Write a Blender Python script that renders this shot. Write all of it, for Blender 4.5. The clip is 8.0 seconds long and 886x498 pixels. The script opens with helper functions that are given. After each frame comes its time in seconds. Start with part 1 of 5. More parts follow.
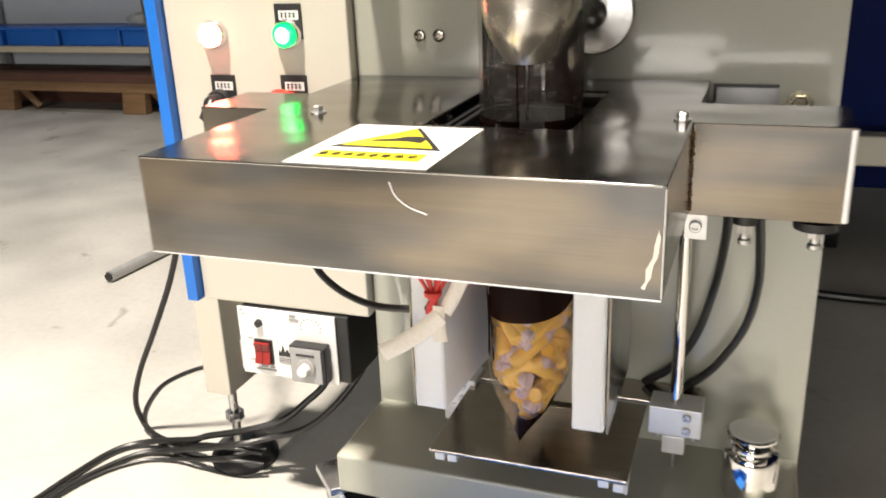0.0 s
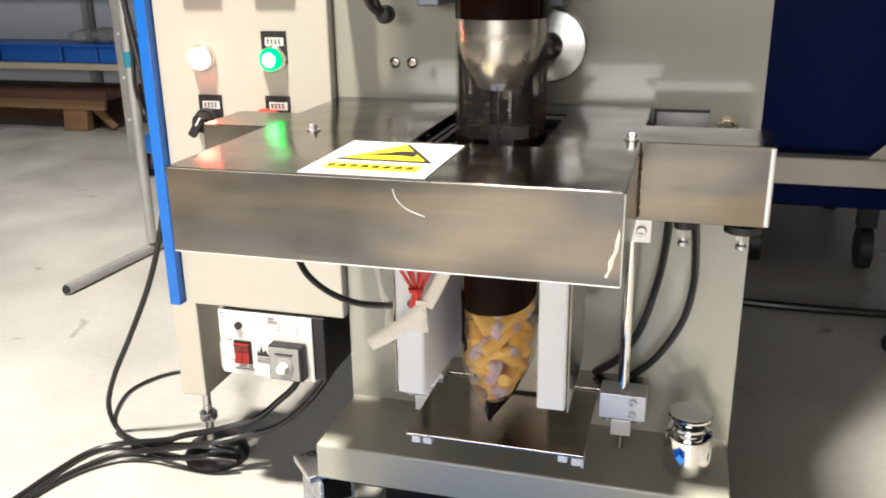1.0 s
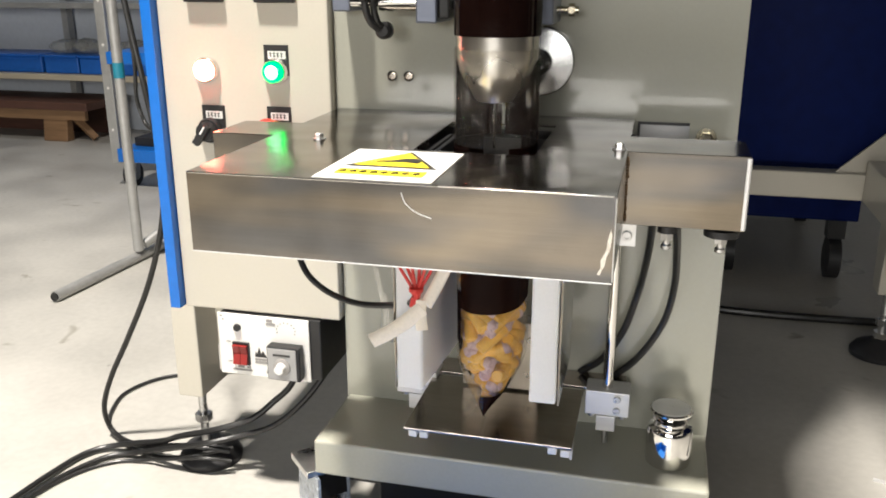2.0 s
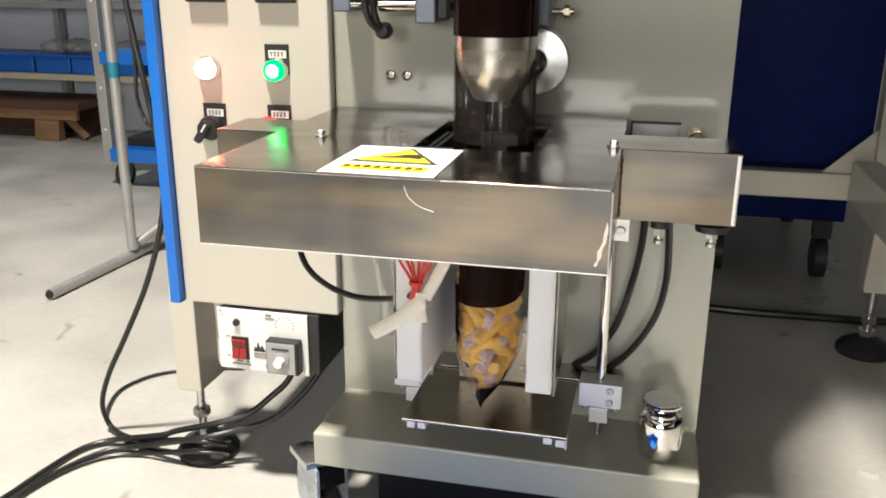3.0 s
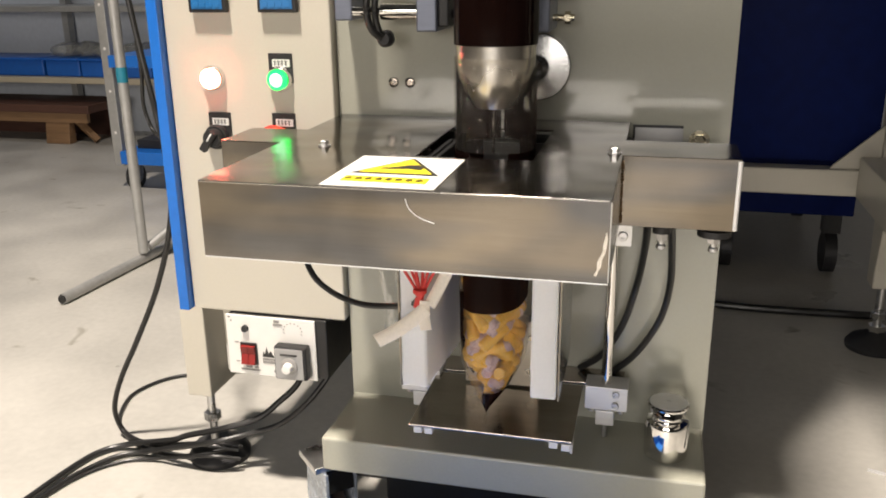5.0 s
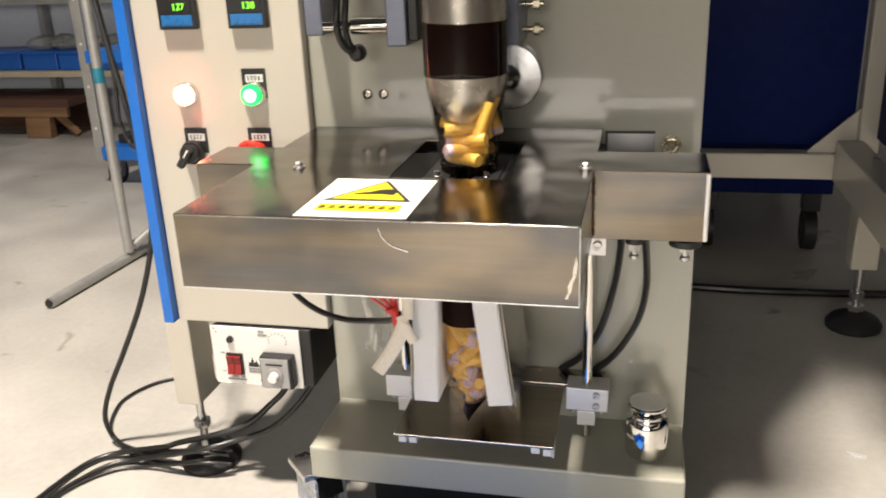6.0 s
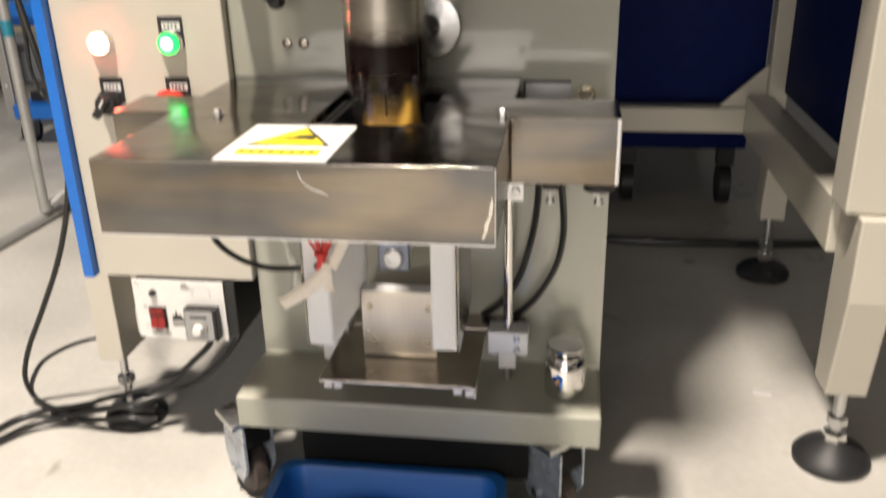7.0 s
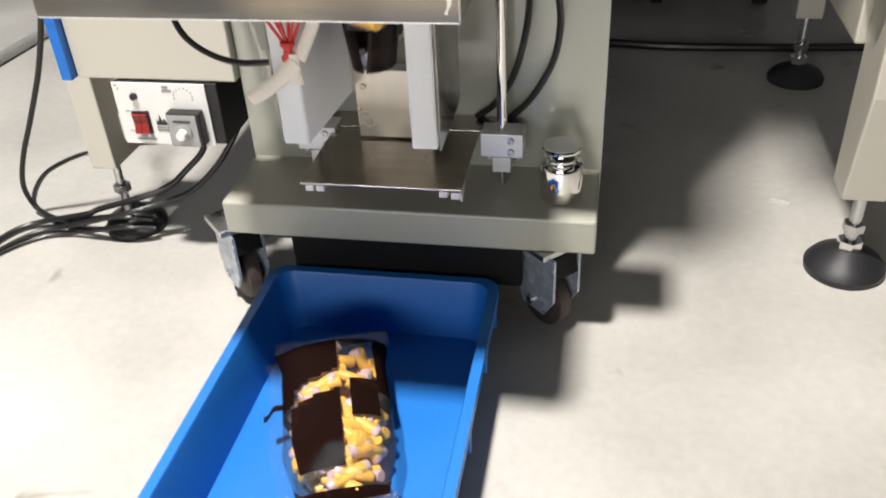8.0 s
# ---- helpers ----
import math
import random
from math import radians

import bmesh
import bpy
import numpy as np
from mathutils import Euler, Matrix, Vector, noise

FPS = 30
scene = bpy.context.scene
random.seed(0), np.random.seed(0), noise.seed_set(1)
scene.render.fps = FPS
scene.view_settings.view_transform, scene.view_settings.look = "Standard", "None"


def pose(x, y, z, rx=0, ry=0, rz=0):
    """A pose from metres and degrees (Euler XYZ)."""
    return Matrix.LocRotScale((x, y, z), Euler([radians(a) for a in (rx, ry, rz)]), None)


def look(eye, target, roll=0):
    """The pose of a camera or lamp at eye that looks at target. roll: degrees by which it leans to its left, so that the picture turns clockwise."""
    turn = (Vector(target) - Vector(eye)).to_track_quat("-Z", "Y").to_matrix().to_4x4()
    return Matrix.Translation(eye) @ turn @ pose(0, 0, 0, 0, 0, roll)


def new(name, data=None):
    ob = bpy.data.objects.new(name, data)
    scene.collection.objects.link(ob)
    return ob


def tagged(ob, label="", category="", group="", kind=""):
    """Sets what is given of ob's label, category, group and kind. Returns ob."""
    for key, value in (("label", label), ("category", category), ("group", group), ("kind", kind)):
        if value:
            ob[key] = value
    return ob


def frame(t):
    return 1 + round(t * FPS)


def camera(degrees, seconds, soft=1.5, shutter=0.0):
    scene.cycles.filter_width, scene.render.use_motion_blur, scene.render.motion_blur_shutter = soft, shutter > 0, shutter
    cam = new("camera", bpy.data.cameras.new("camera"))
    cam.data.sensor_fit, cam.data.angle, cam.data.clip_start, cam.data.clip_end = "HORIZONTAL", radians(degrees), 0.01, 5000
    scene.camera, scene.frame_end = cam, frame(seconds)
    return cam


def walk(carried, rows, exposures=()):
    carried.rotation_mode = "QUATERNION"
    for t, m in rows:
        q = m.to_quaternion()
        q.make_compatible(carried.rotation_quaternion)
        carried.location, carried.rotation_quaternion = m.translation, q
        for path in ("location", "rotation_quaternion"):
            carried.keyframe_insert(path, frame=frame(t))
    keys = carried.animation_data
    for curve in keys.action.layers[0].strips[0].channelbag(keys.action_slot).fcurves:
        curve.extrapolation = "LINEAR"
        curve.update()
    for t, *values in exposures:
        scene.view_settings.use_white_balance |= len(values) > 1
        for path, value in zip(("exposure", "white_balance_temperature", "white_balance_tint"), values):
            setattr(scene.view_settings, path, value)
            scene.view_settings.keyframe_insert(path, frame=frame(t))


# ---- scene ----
cam = camera(54.5, 8.0, soft=1.8, shutter=0.9)
PATH = [
    (0, (-0.013, 0.004, 0.681), (-0.675, 1.764, 0.001), -2.3),
    (0.5, (-0.02, -0.069, 0.695), (-0.602, 1.727, 0.038), -1.4),
    (1, (-0.022, -0.098, 0.699), (-0.54, 1.725, 0.058), -0.8),
    (1.5, (-0.027, -0.126, 0.705), (-0.513, 1.712, 0.082), -0.4),
    (3, (-0.036, -0.176, 0.704), (-0.472, 1.679, 0.097), 0.3),
    (3.5, (-0.037, -0.177, 0.707), (-0.476, 1.676, 0.096), 0.2),
    (4, (-0.035, -0.177, 0.706), (-0.479, 1.675, 0.095), 0.1),
    (5.5, (-0.021, -0.173, 0.74), (-0.484, 1.662, 0.094), -1.3),
    (6, (-0.014, -0.169, 0.764), (-0.45, 1.66, 0.082), -2.4),
    (6.5, (-0.008, -0.178, 0.767), (-0.367, 1.666, 0.081), -2.0),
    (6.8, (-0.001, -0.178, 0.771), (-0.336, 1.653, 0.041), -2.4),
    (7, (-0.002, -0.189, 0.753), (-0.274, 1.638, -0.013), -1.3),
    (7.2, (0.012, -0.190, 0.756), (-0.282, 1.596, -0.095), -1.9),
    (7.5, (0.027, -0.182, 0.719), (-0.291, 1.545, -0.239), -2.3),
    (7.7, (0.033, -0.163, 0.713), (-0.288, 1.494, -0.359), -2.9),
    (8, (0.052, -0.145, 0.701), (-0.296, 1.476, -0.417), -3.3),
]
EXPOSURES = [(0, 0.14, 6500, 11), (1.5, 0.06, 6200, 10), (3, -0.06, 6300, 10), (4.2, -0.08, 6400, 11), (5.4, -0.28, 6650, 13), (6.0, -0.18, 6650, 13), (6.8, -0.1, 6600, 13),
             (7.0, -0.26, 6600, 13), (7.25, -0.46, 6500, 12), (7.5, -0.32, 6250, 11), (7.8, -0.3, 6050, 11), (8, -0.28, 6000, 11)]
walk(cam, [(t, look(eye, target, roll)) for t, eye, target, roll in PATH], EXPOSURES)

# ---- world and lamps ----
world = bpy.data.worlds.new("world")
scene.world = world
world.use_nodes = True
world.node_tree.nodes["Background"].inputs[0].default_value = (0.8, 0.88, 1.0, 1)
world.node_tree.nodes["Background"].inputs[1].default_value = 0.1


def area_lamp(name, x, y, z, sx, sy, watts, colour):
    data = bpy.data.lights.new(name, "AREA")
    data.shape, data.size, data.size_y, data.energy, data.color = "RECTANGLE", sx, sy, watts, colour
    ob = new(name, data)
    ob.matrix_basis = pose(x, y, z)
    return ob


KEY = (-0.74, -0.47, 4.6)
key_lamp = area_lamp("key_lamp", *KEY, 0.3, 0.3, 178, (1.0, 0.91, 0.79))
key_lamp.data.spread = radians(92)
# fill added to brighten the bench wall, from no lamp in view
FILLS = [(-3.5, 2.55, 2.3, 8)]
for fx, fy, fz, fw in FILLS:
    area_lamp("bench_fill", fx, fy, fz - 0.05, 1.2, 0.16, fw, (0.9, 0.95, 1.0))

# added front fill: an area lamp in an unseen south window band
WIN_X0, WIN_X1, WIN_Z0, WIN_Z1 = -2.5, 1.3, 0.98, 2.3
front_fill_lamp = area_lamp("front_fill", -0.6, -5.95, 1.64, 3.7, 1.25, 160, (1.0, 0.95, 0.87))
front_fill_lamp.matrix_basis = pose(-0.6, -5.95, 1.64, 90, 0, 0)


# ---- materials ----
def material(name, colour, rough=0.5, metal=0.0, vary=0.12, grain=(60.0, 60.0, 60.0), big=6.0, bump=0.02, coat=0.0, rough_vary=0.1,
             per_object=0.0, emit=0.0, alpha=1.0, spec=0.5, fine_share=1.0):
    m = bpy.data.materials.new(name)
    m.use_nodes = True
    nt = m.node_tree
    b = nt.nodes["Principled BSDF"]
    tc = nt.nodes.new("ShaderNodeTexCoord")
    mp = nt.nodes.new("ShaderNodeMapping")
    mp.inputs["Scale"].default_value = grain
    nt.links.new(tc.outputs["Object"], mp.inputs["Vector"])
    fine = nt.nodes.new("ShaderNodeTexNoise")
    fine.inputs["Scale"].default_value, fine.inputs["Detail"].default_value = 1.0, 6
    nt.links.new(mp.outputs[0], fine.inputs["Vector"])
    wide = nt.nodes.new("ShaderNodeTexNoise")
    wide.inputs["Scale"].default_value, wide.inputs["Detail"].default_value = big, 5
    nt.links.new(tc.outputs["Object"], wide.inputs["Vector"])
    add = nt.nodes.new("ShaderNodeMath")
    add.operation = "MULTIPLY_ADD"
    nt.links.new(fine.outputs["Fac"], add.inputs[0])
    add.inputs[1].default_value = fine_share
    nt.links.new(wide.outputs["Fac"], add.inputs[2])
    fac = add.outputs[0]
    if per_object:
        info = nt.nodes.new("ShaderNodeObjectInfo")
        sc = nt.nodes.new("ShaderNodeMath")
        sc.operation = "MULTIPLY_ADD"
        nt.links.new(info.outputs["Random"], sc.inputs[0])
        sc.inputs[1].default_value = per_object
        nt.links.new(fac, sc.inputs[2])
        fac = sc.outputs[0]
    ramp = nt.nodes.new("ShaderNodeMapRange")
    ramp.inputs["From Min"].default_value, ramp.inputs["From Max"].default_value = 0.3 + 0.3 * fine_share, 0.7 + 0.7 * fine_share + per_object
    ramp.inputs["To Min"].default_value, ramp.inputs["To Max"].default_value = 1 - vary, 1 + vary
    nt.links.new(fac, ramp.inputs["Value"])
    mul = nt.nodes.new("ShaderNodeVectorMath")
    mul.operation = "SCALE"
    mul.inputs[0].default_value = colour[:3]
    nt.links.new(ramp.outputs[0], mul.inputs["Scale"])
    nt.links.new(mul.outputs[0], b.inputs["Base Color"])
    rr = nt.nodes.new("ShaderNodeMapRange")
    rr.inputs["From Min"].default_value, rr.inputs["From Max"].default_value = 0.3, 0.7
    rr.inputs["To Min"].default_value, rr.inputs["To Max"].default_value = max(0.02, rough - rough_vary), min(1, rough + rough_vary)
    nt.links.new(wide.outputs["Fac"], rr.inputs["Value"])
    nt.links.new(rr.outputs[0], b.inputs["Roughness"])
    b.inputs["Metallic"].default_value = metal
    b.inputs["Coat Weight"].default_value = coat
    b.inputs["Specular IOR Level"].default_value = spec
    b.inputs["Coat Roughness"].default_value = 0.06
    if bump:
        bp = nt.nodes.new("ShaderNodeBump")
        bp.inputs["Strength"].default_value, bp.inputs["Distance"].default_value = bump, 0.002
        nt.links.new(fine.outputs["Fac"], bp.inputs["Height"])
        nt.links.new(bp.outputs[0], b.inputs["Normal"])
    if emit:
        b.inputs["Emission Color"].default_value = (*colour[:3], 1)
        b.inputs["Emission Strength"].default_value = emit
    b.inputs["Alpha"].default_value = alpha
    return m


def film(name, tint, opaque=0.0, print_colour=(0.02, 0.012, 0.01), gloss=0.1, crinkle=0.25):
    """Thin plastic film: mostly see-through, with sharp gloss and a printed share."""
    m = bpy.data.materials.new(name)
    m.use_nodes = True
    nt = m.node_tree
    nt.nodes.remove(nt.nodes["Principled BSDF"])
    out = nt.nodes["Material Output"]
    clear = nt.nodes.new("ShaderNodeBsdfTransparent")
    clear.inputs[0].default_value = (*tint, 1)
    ink = nt.nodes.new("ShaderNodeBsdfDiffuse")
    ink.inputs[0].default_value = (*print_colour, 1)
    mix = nt.nodes.new("ShaderNodeMixShader")
    mix.inputs[0].default_value = opaque
    nt.links.new(clear.outputs[0], mix.inputs[1])
    nt.links.new(ink.outputs[0], mix.inputs[2])
    shine = nt.nodes.new("ShaderNodeBsdfGlossy")
    shine.inputs["Roughness"].default_value = 0.05
    noise_tex = nt.nodes.new("ShaderNodeTexNoise")
    noise_tex.inputs["Scale"].default_value = 38
    bp = nt.nodes.new("ShaderNodeBump")
    bp.inputs["Strength"].default_value, bp.inputs["Distance"].default_value = crinkle, 0.004
    nt.links.new(noise_tex.outputs["Fac"], bp.inputs["Height"])
    nt.links.new(bp.outputs[0], shine.inputs["Normal"])
    lw = nt.nodes.new("ShaderNodeFresnel")
    lw.inputs[0].default_value = 1.5
    sc = nt.nodes.new("ShaderNodeMath")
    sc.operation = "MULTIPLY_ADD"
    nt.links.new(lw.outputs[0], sc.inputs[0])
    sc.inputs[1].default_value, sc.inputs[2].default_value = gloss * 4, gloss * 0.12
    top = nt.nodes.new("ShaderNodeMixShader")
    nt.links.new(sc.outputs[0], top.inputs[0])
    nt.links.new(mix.outputs[0], top.inputs[1])
    nt.links.new(shine.outputs[0], top.inputs[2])
    nt.links.new(top.outputs[0], out.inputs["Surface"])
    return m


def glow(name, colour, strength):
    m = bpy.data.materials.new(name)
    m.use_nodes = True
    b = m.node_tree.nodes["Principled BSDF"]
    b.inputs["Base Color"].default_value = (*colour, 1)
    b.inputs["Emission Color"].default_value = (*colour, 1)
    b.inputs["Emission Strength"].default_value = strength
    b.inputs["Roughness"].default_value = 0.2
    return m


def floor_material():
    m = material("worn_concrete", (0.47, 0.455, 0.42), 0.42, 0, 0.2, (70, 70, 70), 3.6, 0.05, rough_vary=0.16, fine_share=0.35)
    nt = m.node_tree
    b = nt.nodes["Principled BSDF"]
    old = b.inputs["Base Color"].links[0].from_socket
    tc = nt.nodes.new("ShaderNodeTexCoord")
    spots = nt.nodes.new("ShaderNodeTexNoise")
    spots.inputs["Scale"].default_value, spots.inputs["Detail"].default_value, spots.inputs["Distortion"].default_value = 9, 3, 0.6
    nt.links.new(tc.outputs["Object"], spots.inputs["Vector"])
    mr = nt.nodes.new("ShaderNodeMapRange")
    mr.inputs["From Min"].default_value, mr.inputs["From Max"].default_value = 0.66, 0.74
    nt.links.new(spots.outputs["Fac"], mr.inputs["Value"])
    mix = nt.nodes.new("ShaderNodeMixRGB")
    mix.inputs[2].default_value = (0.27, 0.25, 0.21, 1)
    nt.links.new(mr.outputs[0], mix.inputs[0])
    nt.links.new(old, mix.inputs[1])
    nt.links.new(mix.outputs[0], b.inputs["Base Color"])
    return m


CREAM = material("cream_enamel", (0.36, 0.362, 0.308), 0.22, 0, 0.03, (300, 300, 300), 5, 0.02, coat=0.7, rough_vary=0.04)
CREAM_BASE = material("cream_satin_enamel", (0.4, 0.4, 0.335), 0.36, 0, 0.05, (300, 300, 300), 6, 0.02, coat=0.1, rough_vary=0.06)
CREAM_BOX = material("ivory_enamel", (0.56, 0.53, 0.455), 0.32, 0, 0.03, (300, 300, 300), 5, 0.03, coat=0.1, rough_vary=0.05)
STEEL = material("brushed_steel", (0.21, 0.197, 0.18), 0.15, 1, 0.26, (9, 900, 900), 10, 0.02, rough_vary=0.07, fine_share=0.22)
def stain_and_reflection_tint(m):
    """Large brown and blue stains, stretched into tone bands that imitate reflections."""
    nt = m.node_tree
    b = nt.nodes["Principled BSDF"]
    old = b.inputs["Base Color"].links[0].from_socket
    tc = nt.nodes.new("ShaderNodeTexCoord")
    cloud = nt.nodes.new("ShaderNodeTexNoise")
    cloud.inputs["Scale"].default_value, cloud.inputs["Detail"].default_value, cloud.inputs["Distortion"].default_value = 1, 1.2, 0.5
    # drawn out level: painted bands in place of mirrored surroundings
    drawn = nt.nodes.new("ShaderNodeMapping")
    drawn.inputs["Scale"].default_value = (6, 9, 30)
    nt.links.new(tc.outputs["Object"], drawn.inputs["Vector"])
    nt.links.new(drawn.outputs[0], cloud.inputs["Vector"])
    ramp = nt.nodes.new("ShaderNodeValToRGB")
    ramp.color_ramp.elements[0].position, ramp.color_ramp.elements[0].color = 0.34, (0.7, 0.74, 0.82, 1)
    ramp.color_ramp.elements[1].position, ramp.color_ramp.elements[1].color = 0.64, (1.16, 1.07, 0.94, 1)
    nt.links.new(cloud.outputs["Fac"], ramp.inputs[0])
    mul = nt.nodes.new("ShaderNodeVectorMath")
    mul.operation = "MULTIPLY"
    nt.links.new(old, mul.inputs[0])
    nt.links.new(ramp.outputs[0], mul.inputs[1])
    nt.links.new(mul.outputs[0], b.inputs["Base Color"])
    wave = nt.nodes.new("ShaderNodeTexNoise")
    wave.inputs["Scale"].default_value, wave.inputs["Detail"].default_value = 14, 1
    nt.links.new(tc.outputs["Object"], wave.inputs["Vector"])
    sag = nt.nodes.new("ShaderNodeBump")
    sag.inputs["Strength"].default_value, sag.inputs["Distance"].default_value = 0.5, 0.004
    nt.links.new(wave.outputs["Fac"], sag.inputs["Height"])
    nt.links.new(b.inputs["Normal"].links[0].from_socket, sag.inputs["Normal"])
    nt.links.new(sag.outputs[0], b.inputs["Normal"])


stain_and_reflection_tint(STEEL)
STEEL_DARK = material("polished_dark_steel", (0.38, 0.34, 0.3), 0.2, 1, 0.16, (8, 200, 200), 14, 0.04, rough_vary=0.08)
TUBE_STEEL = material("bright_tube_steel", (0.66, 0.63, 0.58), 0.26, 1, 0.05, (160, 160, 5), 7, 0.02, rough_vary=0.05)
CHROME = material("chrome", (0.78, 0.77, 0.75), 0.08, 1, 0.03, (80, 80, 80), 12, 0.0, rough_vary=0.03)
CASTOR_ZINC = material("bright_zinc_plate", (0.4, 0.45, 0.52), 0.25, 0.35, 0.25, (60, 60, 60), 40, 0.12, rough_vary=0.12)
BRIGHT = material("bright_tin_plate", (0.86, 0.89, 0.93), 0.25, 0.3, 0.1, (90, 90, 90), 40, 0.05)
SATIN = material("satin_steel", (0.62, 0.57, 0.48), 0.3, 0.75, 0.06, (200, 200, 12), 9, 0.02, rough_vary=0.06)
ZINC = material("zinc_plate", (0.6, 0.6, 0.6), 0.32, 1, 0.12, (120, 120, 120), 30, 0.04)
ALU = material("machined_aluminium", (0.74, 0.74, 0.74), 0.4, 0.35, 0.06, (30, 220, 220), 20, 0.03)
TURNED = material("turned_aluminium", (0.46, 0.46, 0.46), 0.24, 1, 0.05, (200, 200, 200), 20, 0.0, rough_vary=0.03)
def radial_turning(m):
    """Fine turning marks round the disc's own axis."""
    nt = m.node_tree
    b = nt.nodes["Principled BSDF"]
    tangent = nt.nodes.new("ShaderNodeTangent")
    tangent.direction_type, tangent.axis = "RADIAL", "Y"
    b.inputs["Anisotropic"].default_value = 0.85
    nt.links.new(tangent.outputs[0], b.inputs["Tangent"])


radial_turning(TURNED)
BLUE = material("blue_enamel", (0.01, 0.155, 0.6), 0.35, 0, 0.1, (90, 90, 90), 5, 0.03)
NAVY = material("navy_sheet", (0.002, 0.009, 0.075), 0.6, 0, 0.2, (40, 40, 40), 3, 0.02, spec=0.1)
BIN_BLUE = material("blue_plastic", (0.022, 0.17, 0.56), 0.4, 0, 0.08, (140, 140, 140), 7, 0.04)
CRATE_BLUE = material("crate_blue_plastic", (0.01, 0.12, 0.5), 0.4, 0, 0.12, (80, 80, 80), 5, 0.03)
BLACK = material("black_plastic", (0.014, 0.014, 0.015), 0.42, 0, 0.2, (150, 150, 150), 12, 0.03)
MATT_BLACK = material("matt_black_paint", (0.006, 0.006, 0.006), 0.7, 0, 0.2, (150, 150, 150), 12, 0.03, spec=0.2)
RUBBER = material("black_rubber", (0.02, 0.02, 0.022), 0.5, 0, 0.3, (200, 200, 200), 16, 0.06)
TREAD = material("brown_black_tread", (0.05, 0.036, 0.03), 0.6, 0, 0.3, (120, 120, 120), 16, 0.06)
CABLE = material("cable_sheath", (0.014, 0.014, 0.014), 0.38, 0, 0.2, (100, 100, 100), 12, 0.02)
FOAM = material("white_foam", (0.9, 0.9, 0.895), 0.85, 0, 0.04, (420, 420, 420), 11, 0.09, rough_vary=0.1)
FOAM.node_tree.nodes["Principled BSDF"].inputs["Subsurface Weight"].default_value = 0.6
FOAM.node_tree.nodes["Principled BSDF"].inputs["Subsurface Radius"].default_value = (1.0, 0.95, 0.9)
FOAM.node_tree.nodes["Principled BSDF"].inputs["Subsurface Scale"].default_value = 0.03
WHITE = material("white_print", (0.82, 0.81, 0.78), 0.4, 0, 0.03, (90, 90, 90), 12, 0.0)
YELLOW = material("yellow_print", (0.9, 0.72, 0.02), 0.4, 0, 0.03, (90, 90, 90), 12, 0.0)
INK = material("black_ink", (0.02, 0.02, 0.02), 0.45, 0, 0.1, (90, 90, 90), 12, 0.0)
GREY_INK = material("grey_ink", (0.3, 0.29, 0.28), 0.5, 0, 0.1, (90, 90, 90), 12, 0.0)
RED = material("red_plastic", (0.62, 0.03, 0.02), 0.3, 0, 0.08, (120, 120, 120), 12, 0.01)
RED_DARK = material("red_rocker", (0.26, 0.015, 0.012), 0.5, 0, 0.1, (120, 120, 120), 20, 0.0)
WIRE_RED = material("red_wire", (0.65, 0.05, 0.04), 0.45, 0, 0.1, (120, 120, 120), 20, 0.0)
SLEEVE = material("cream_glass_sleeve", (0.85, 0.78, 0.67), 0.7, 0, 0.1, (380, 380, 380), 14, 0.2)
ANODISED = material("grey_anodised", (0.2, 0.22, 0.28), 0.35, 0.6, 0.1, (40, 200, 200), 20, 0.02)
DIAL = material("grey_dial_plate", (0.36, 0.36, 0.36), 0.4, 0.2, 0.06, (120, 120, 120), 20, 0.01)
BRASS = material("plated_bolt", (0.6, 0.55, 0.42), 0.25, 1, 0.1, (120, 120, 120), 25, 0.02)
FLOOR = floor_material()
WALL = material("pale_wall_paint", (0.6, 0.64, 0.7), 0.7, 0, 0.08, (50, 50, 50), 1.6, 0.05)
# unseen walls and ceiling, set near black so little light bounces back
WALL_GREY = material("low_bounce_wall", (0.07, 0.07, 0.07), 0.7, 0, 0.14, (40, 40, 40), 0.9, 0.05)
CEIL = material("low_bounce_ceiling", (0.05, 0.05, 0.05), 0.8, 0, 0.08, (40, 40, 40), 1.2, 0.03)
WOOD = material("brown_bench_wood", (0.26, 0.15, 0.075), 0.5, 0, 0.35, (6, 60, 60), 5, 0.1)
WOOD_DARK = material("dark_bench_wood", (0.1, 0.045, 0.03), 0.5, 0, 0.35, (6, 60, 60), 5, 0.1)
BOARD = material("pale_board", (0.5, 0.44, 0.33), 0.5, 0, 0.12, (6, 50, 50), 5, 0.05)
PIPE = material("galvanised_pipe", (0.42, 0.42, 0.41), 0.45, 0.45, 0.12, (60, 60, 60), 22, 0.04)
CANDY = material("yellow_candy", (0.8, 0.47, 0.08), 0.35, 0, 0.25, (110, 110, 110), 60, 0.1, per_object=0.5)
WRAP = material("lavender_wrapper", (0.56, 0.42, 0.45), 0.3, 0, 0.3, (200, 200, 200), 90, 0.2, per_object=0.4)
FILM = film("clear_film", (0.97, 0.96, 0.94), 0.03, (0.6, 0.55, 0.5))
SLEEVE_FILM = film("creased_clear_film", (0.97, 0.96, 0.94), 0.02, (0.6, 0.57, 0.52), 0.085, 0.45)
HAZE = film("cloudy_film", (0.9, 0.9, 0.88), 0.22, (0.6, 0.6, 0.57))
PRINT = film("dark_printed_film", (0.16, 0.08, 0.06), 0.9, (0.007, 0.003, 0.0025), 0.09, 0.03)
PRINT_BAG = film("dark_printed_bag_film", (0.16, 0.08, 0.06), 0.9, (0.011, 0.005, 0.004), 0.014, 0.3)
PRINT_BACK = film("brown_printed_film", (0.22, 0.12, 0.1), 0.95, (0.014, 0.006, 0.005), 0.08, 0.01)
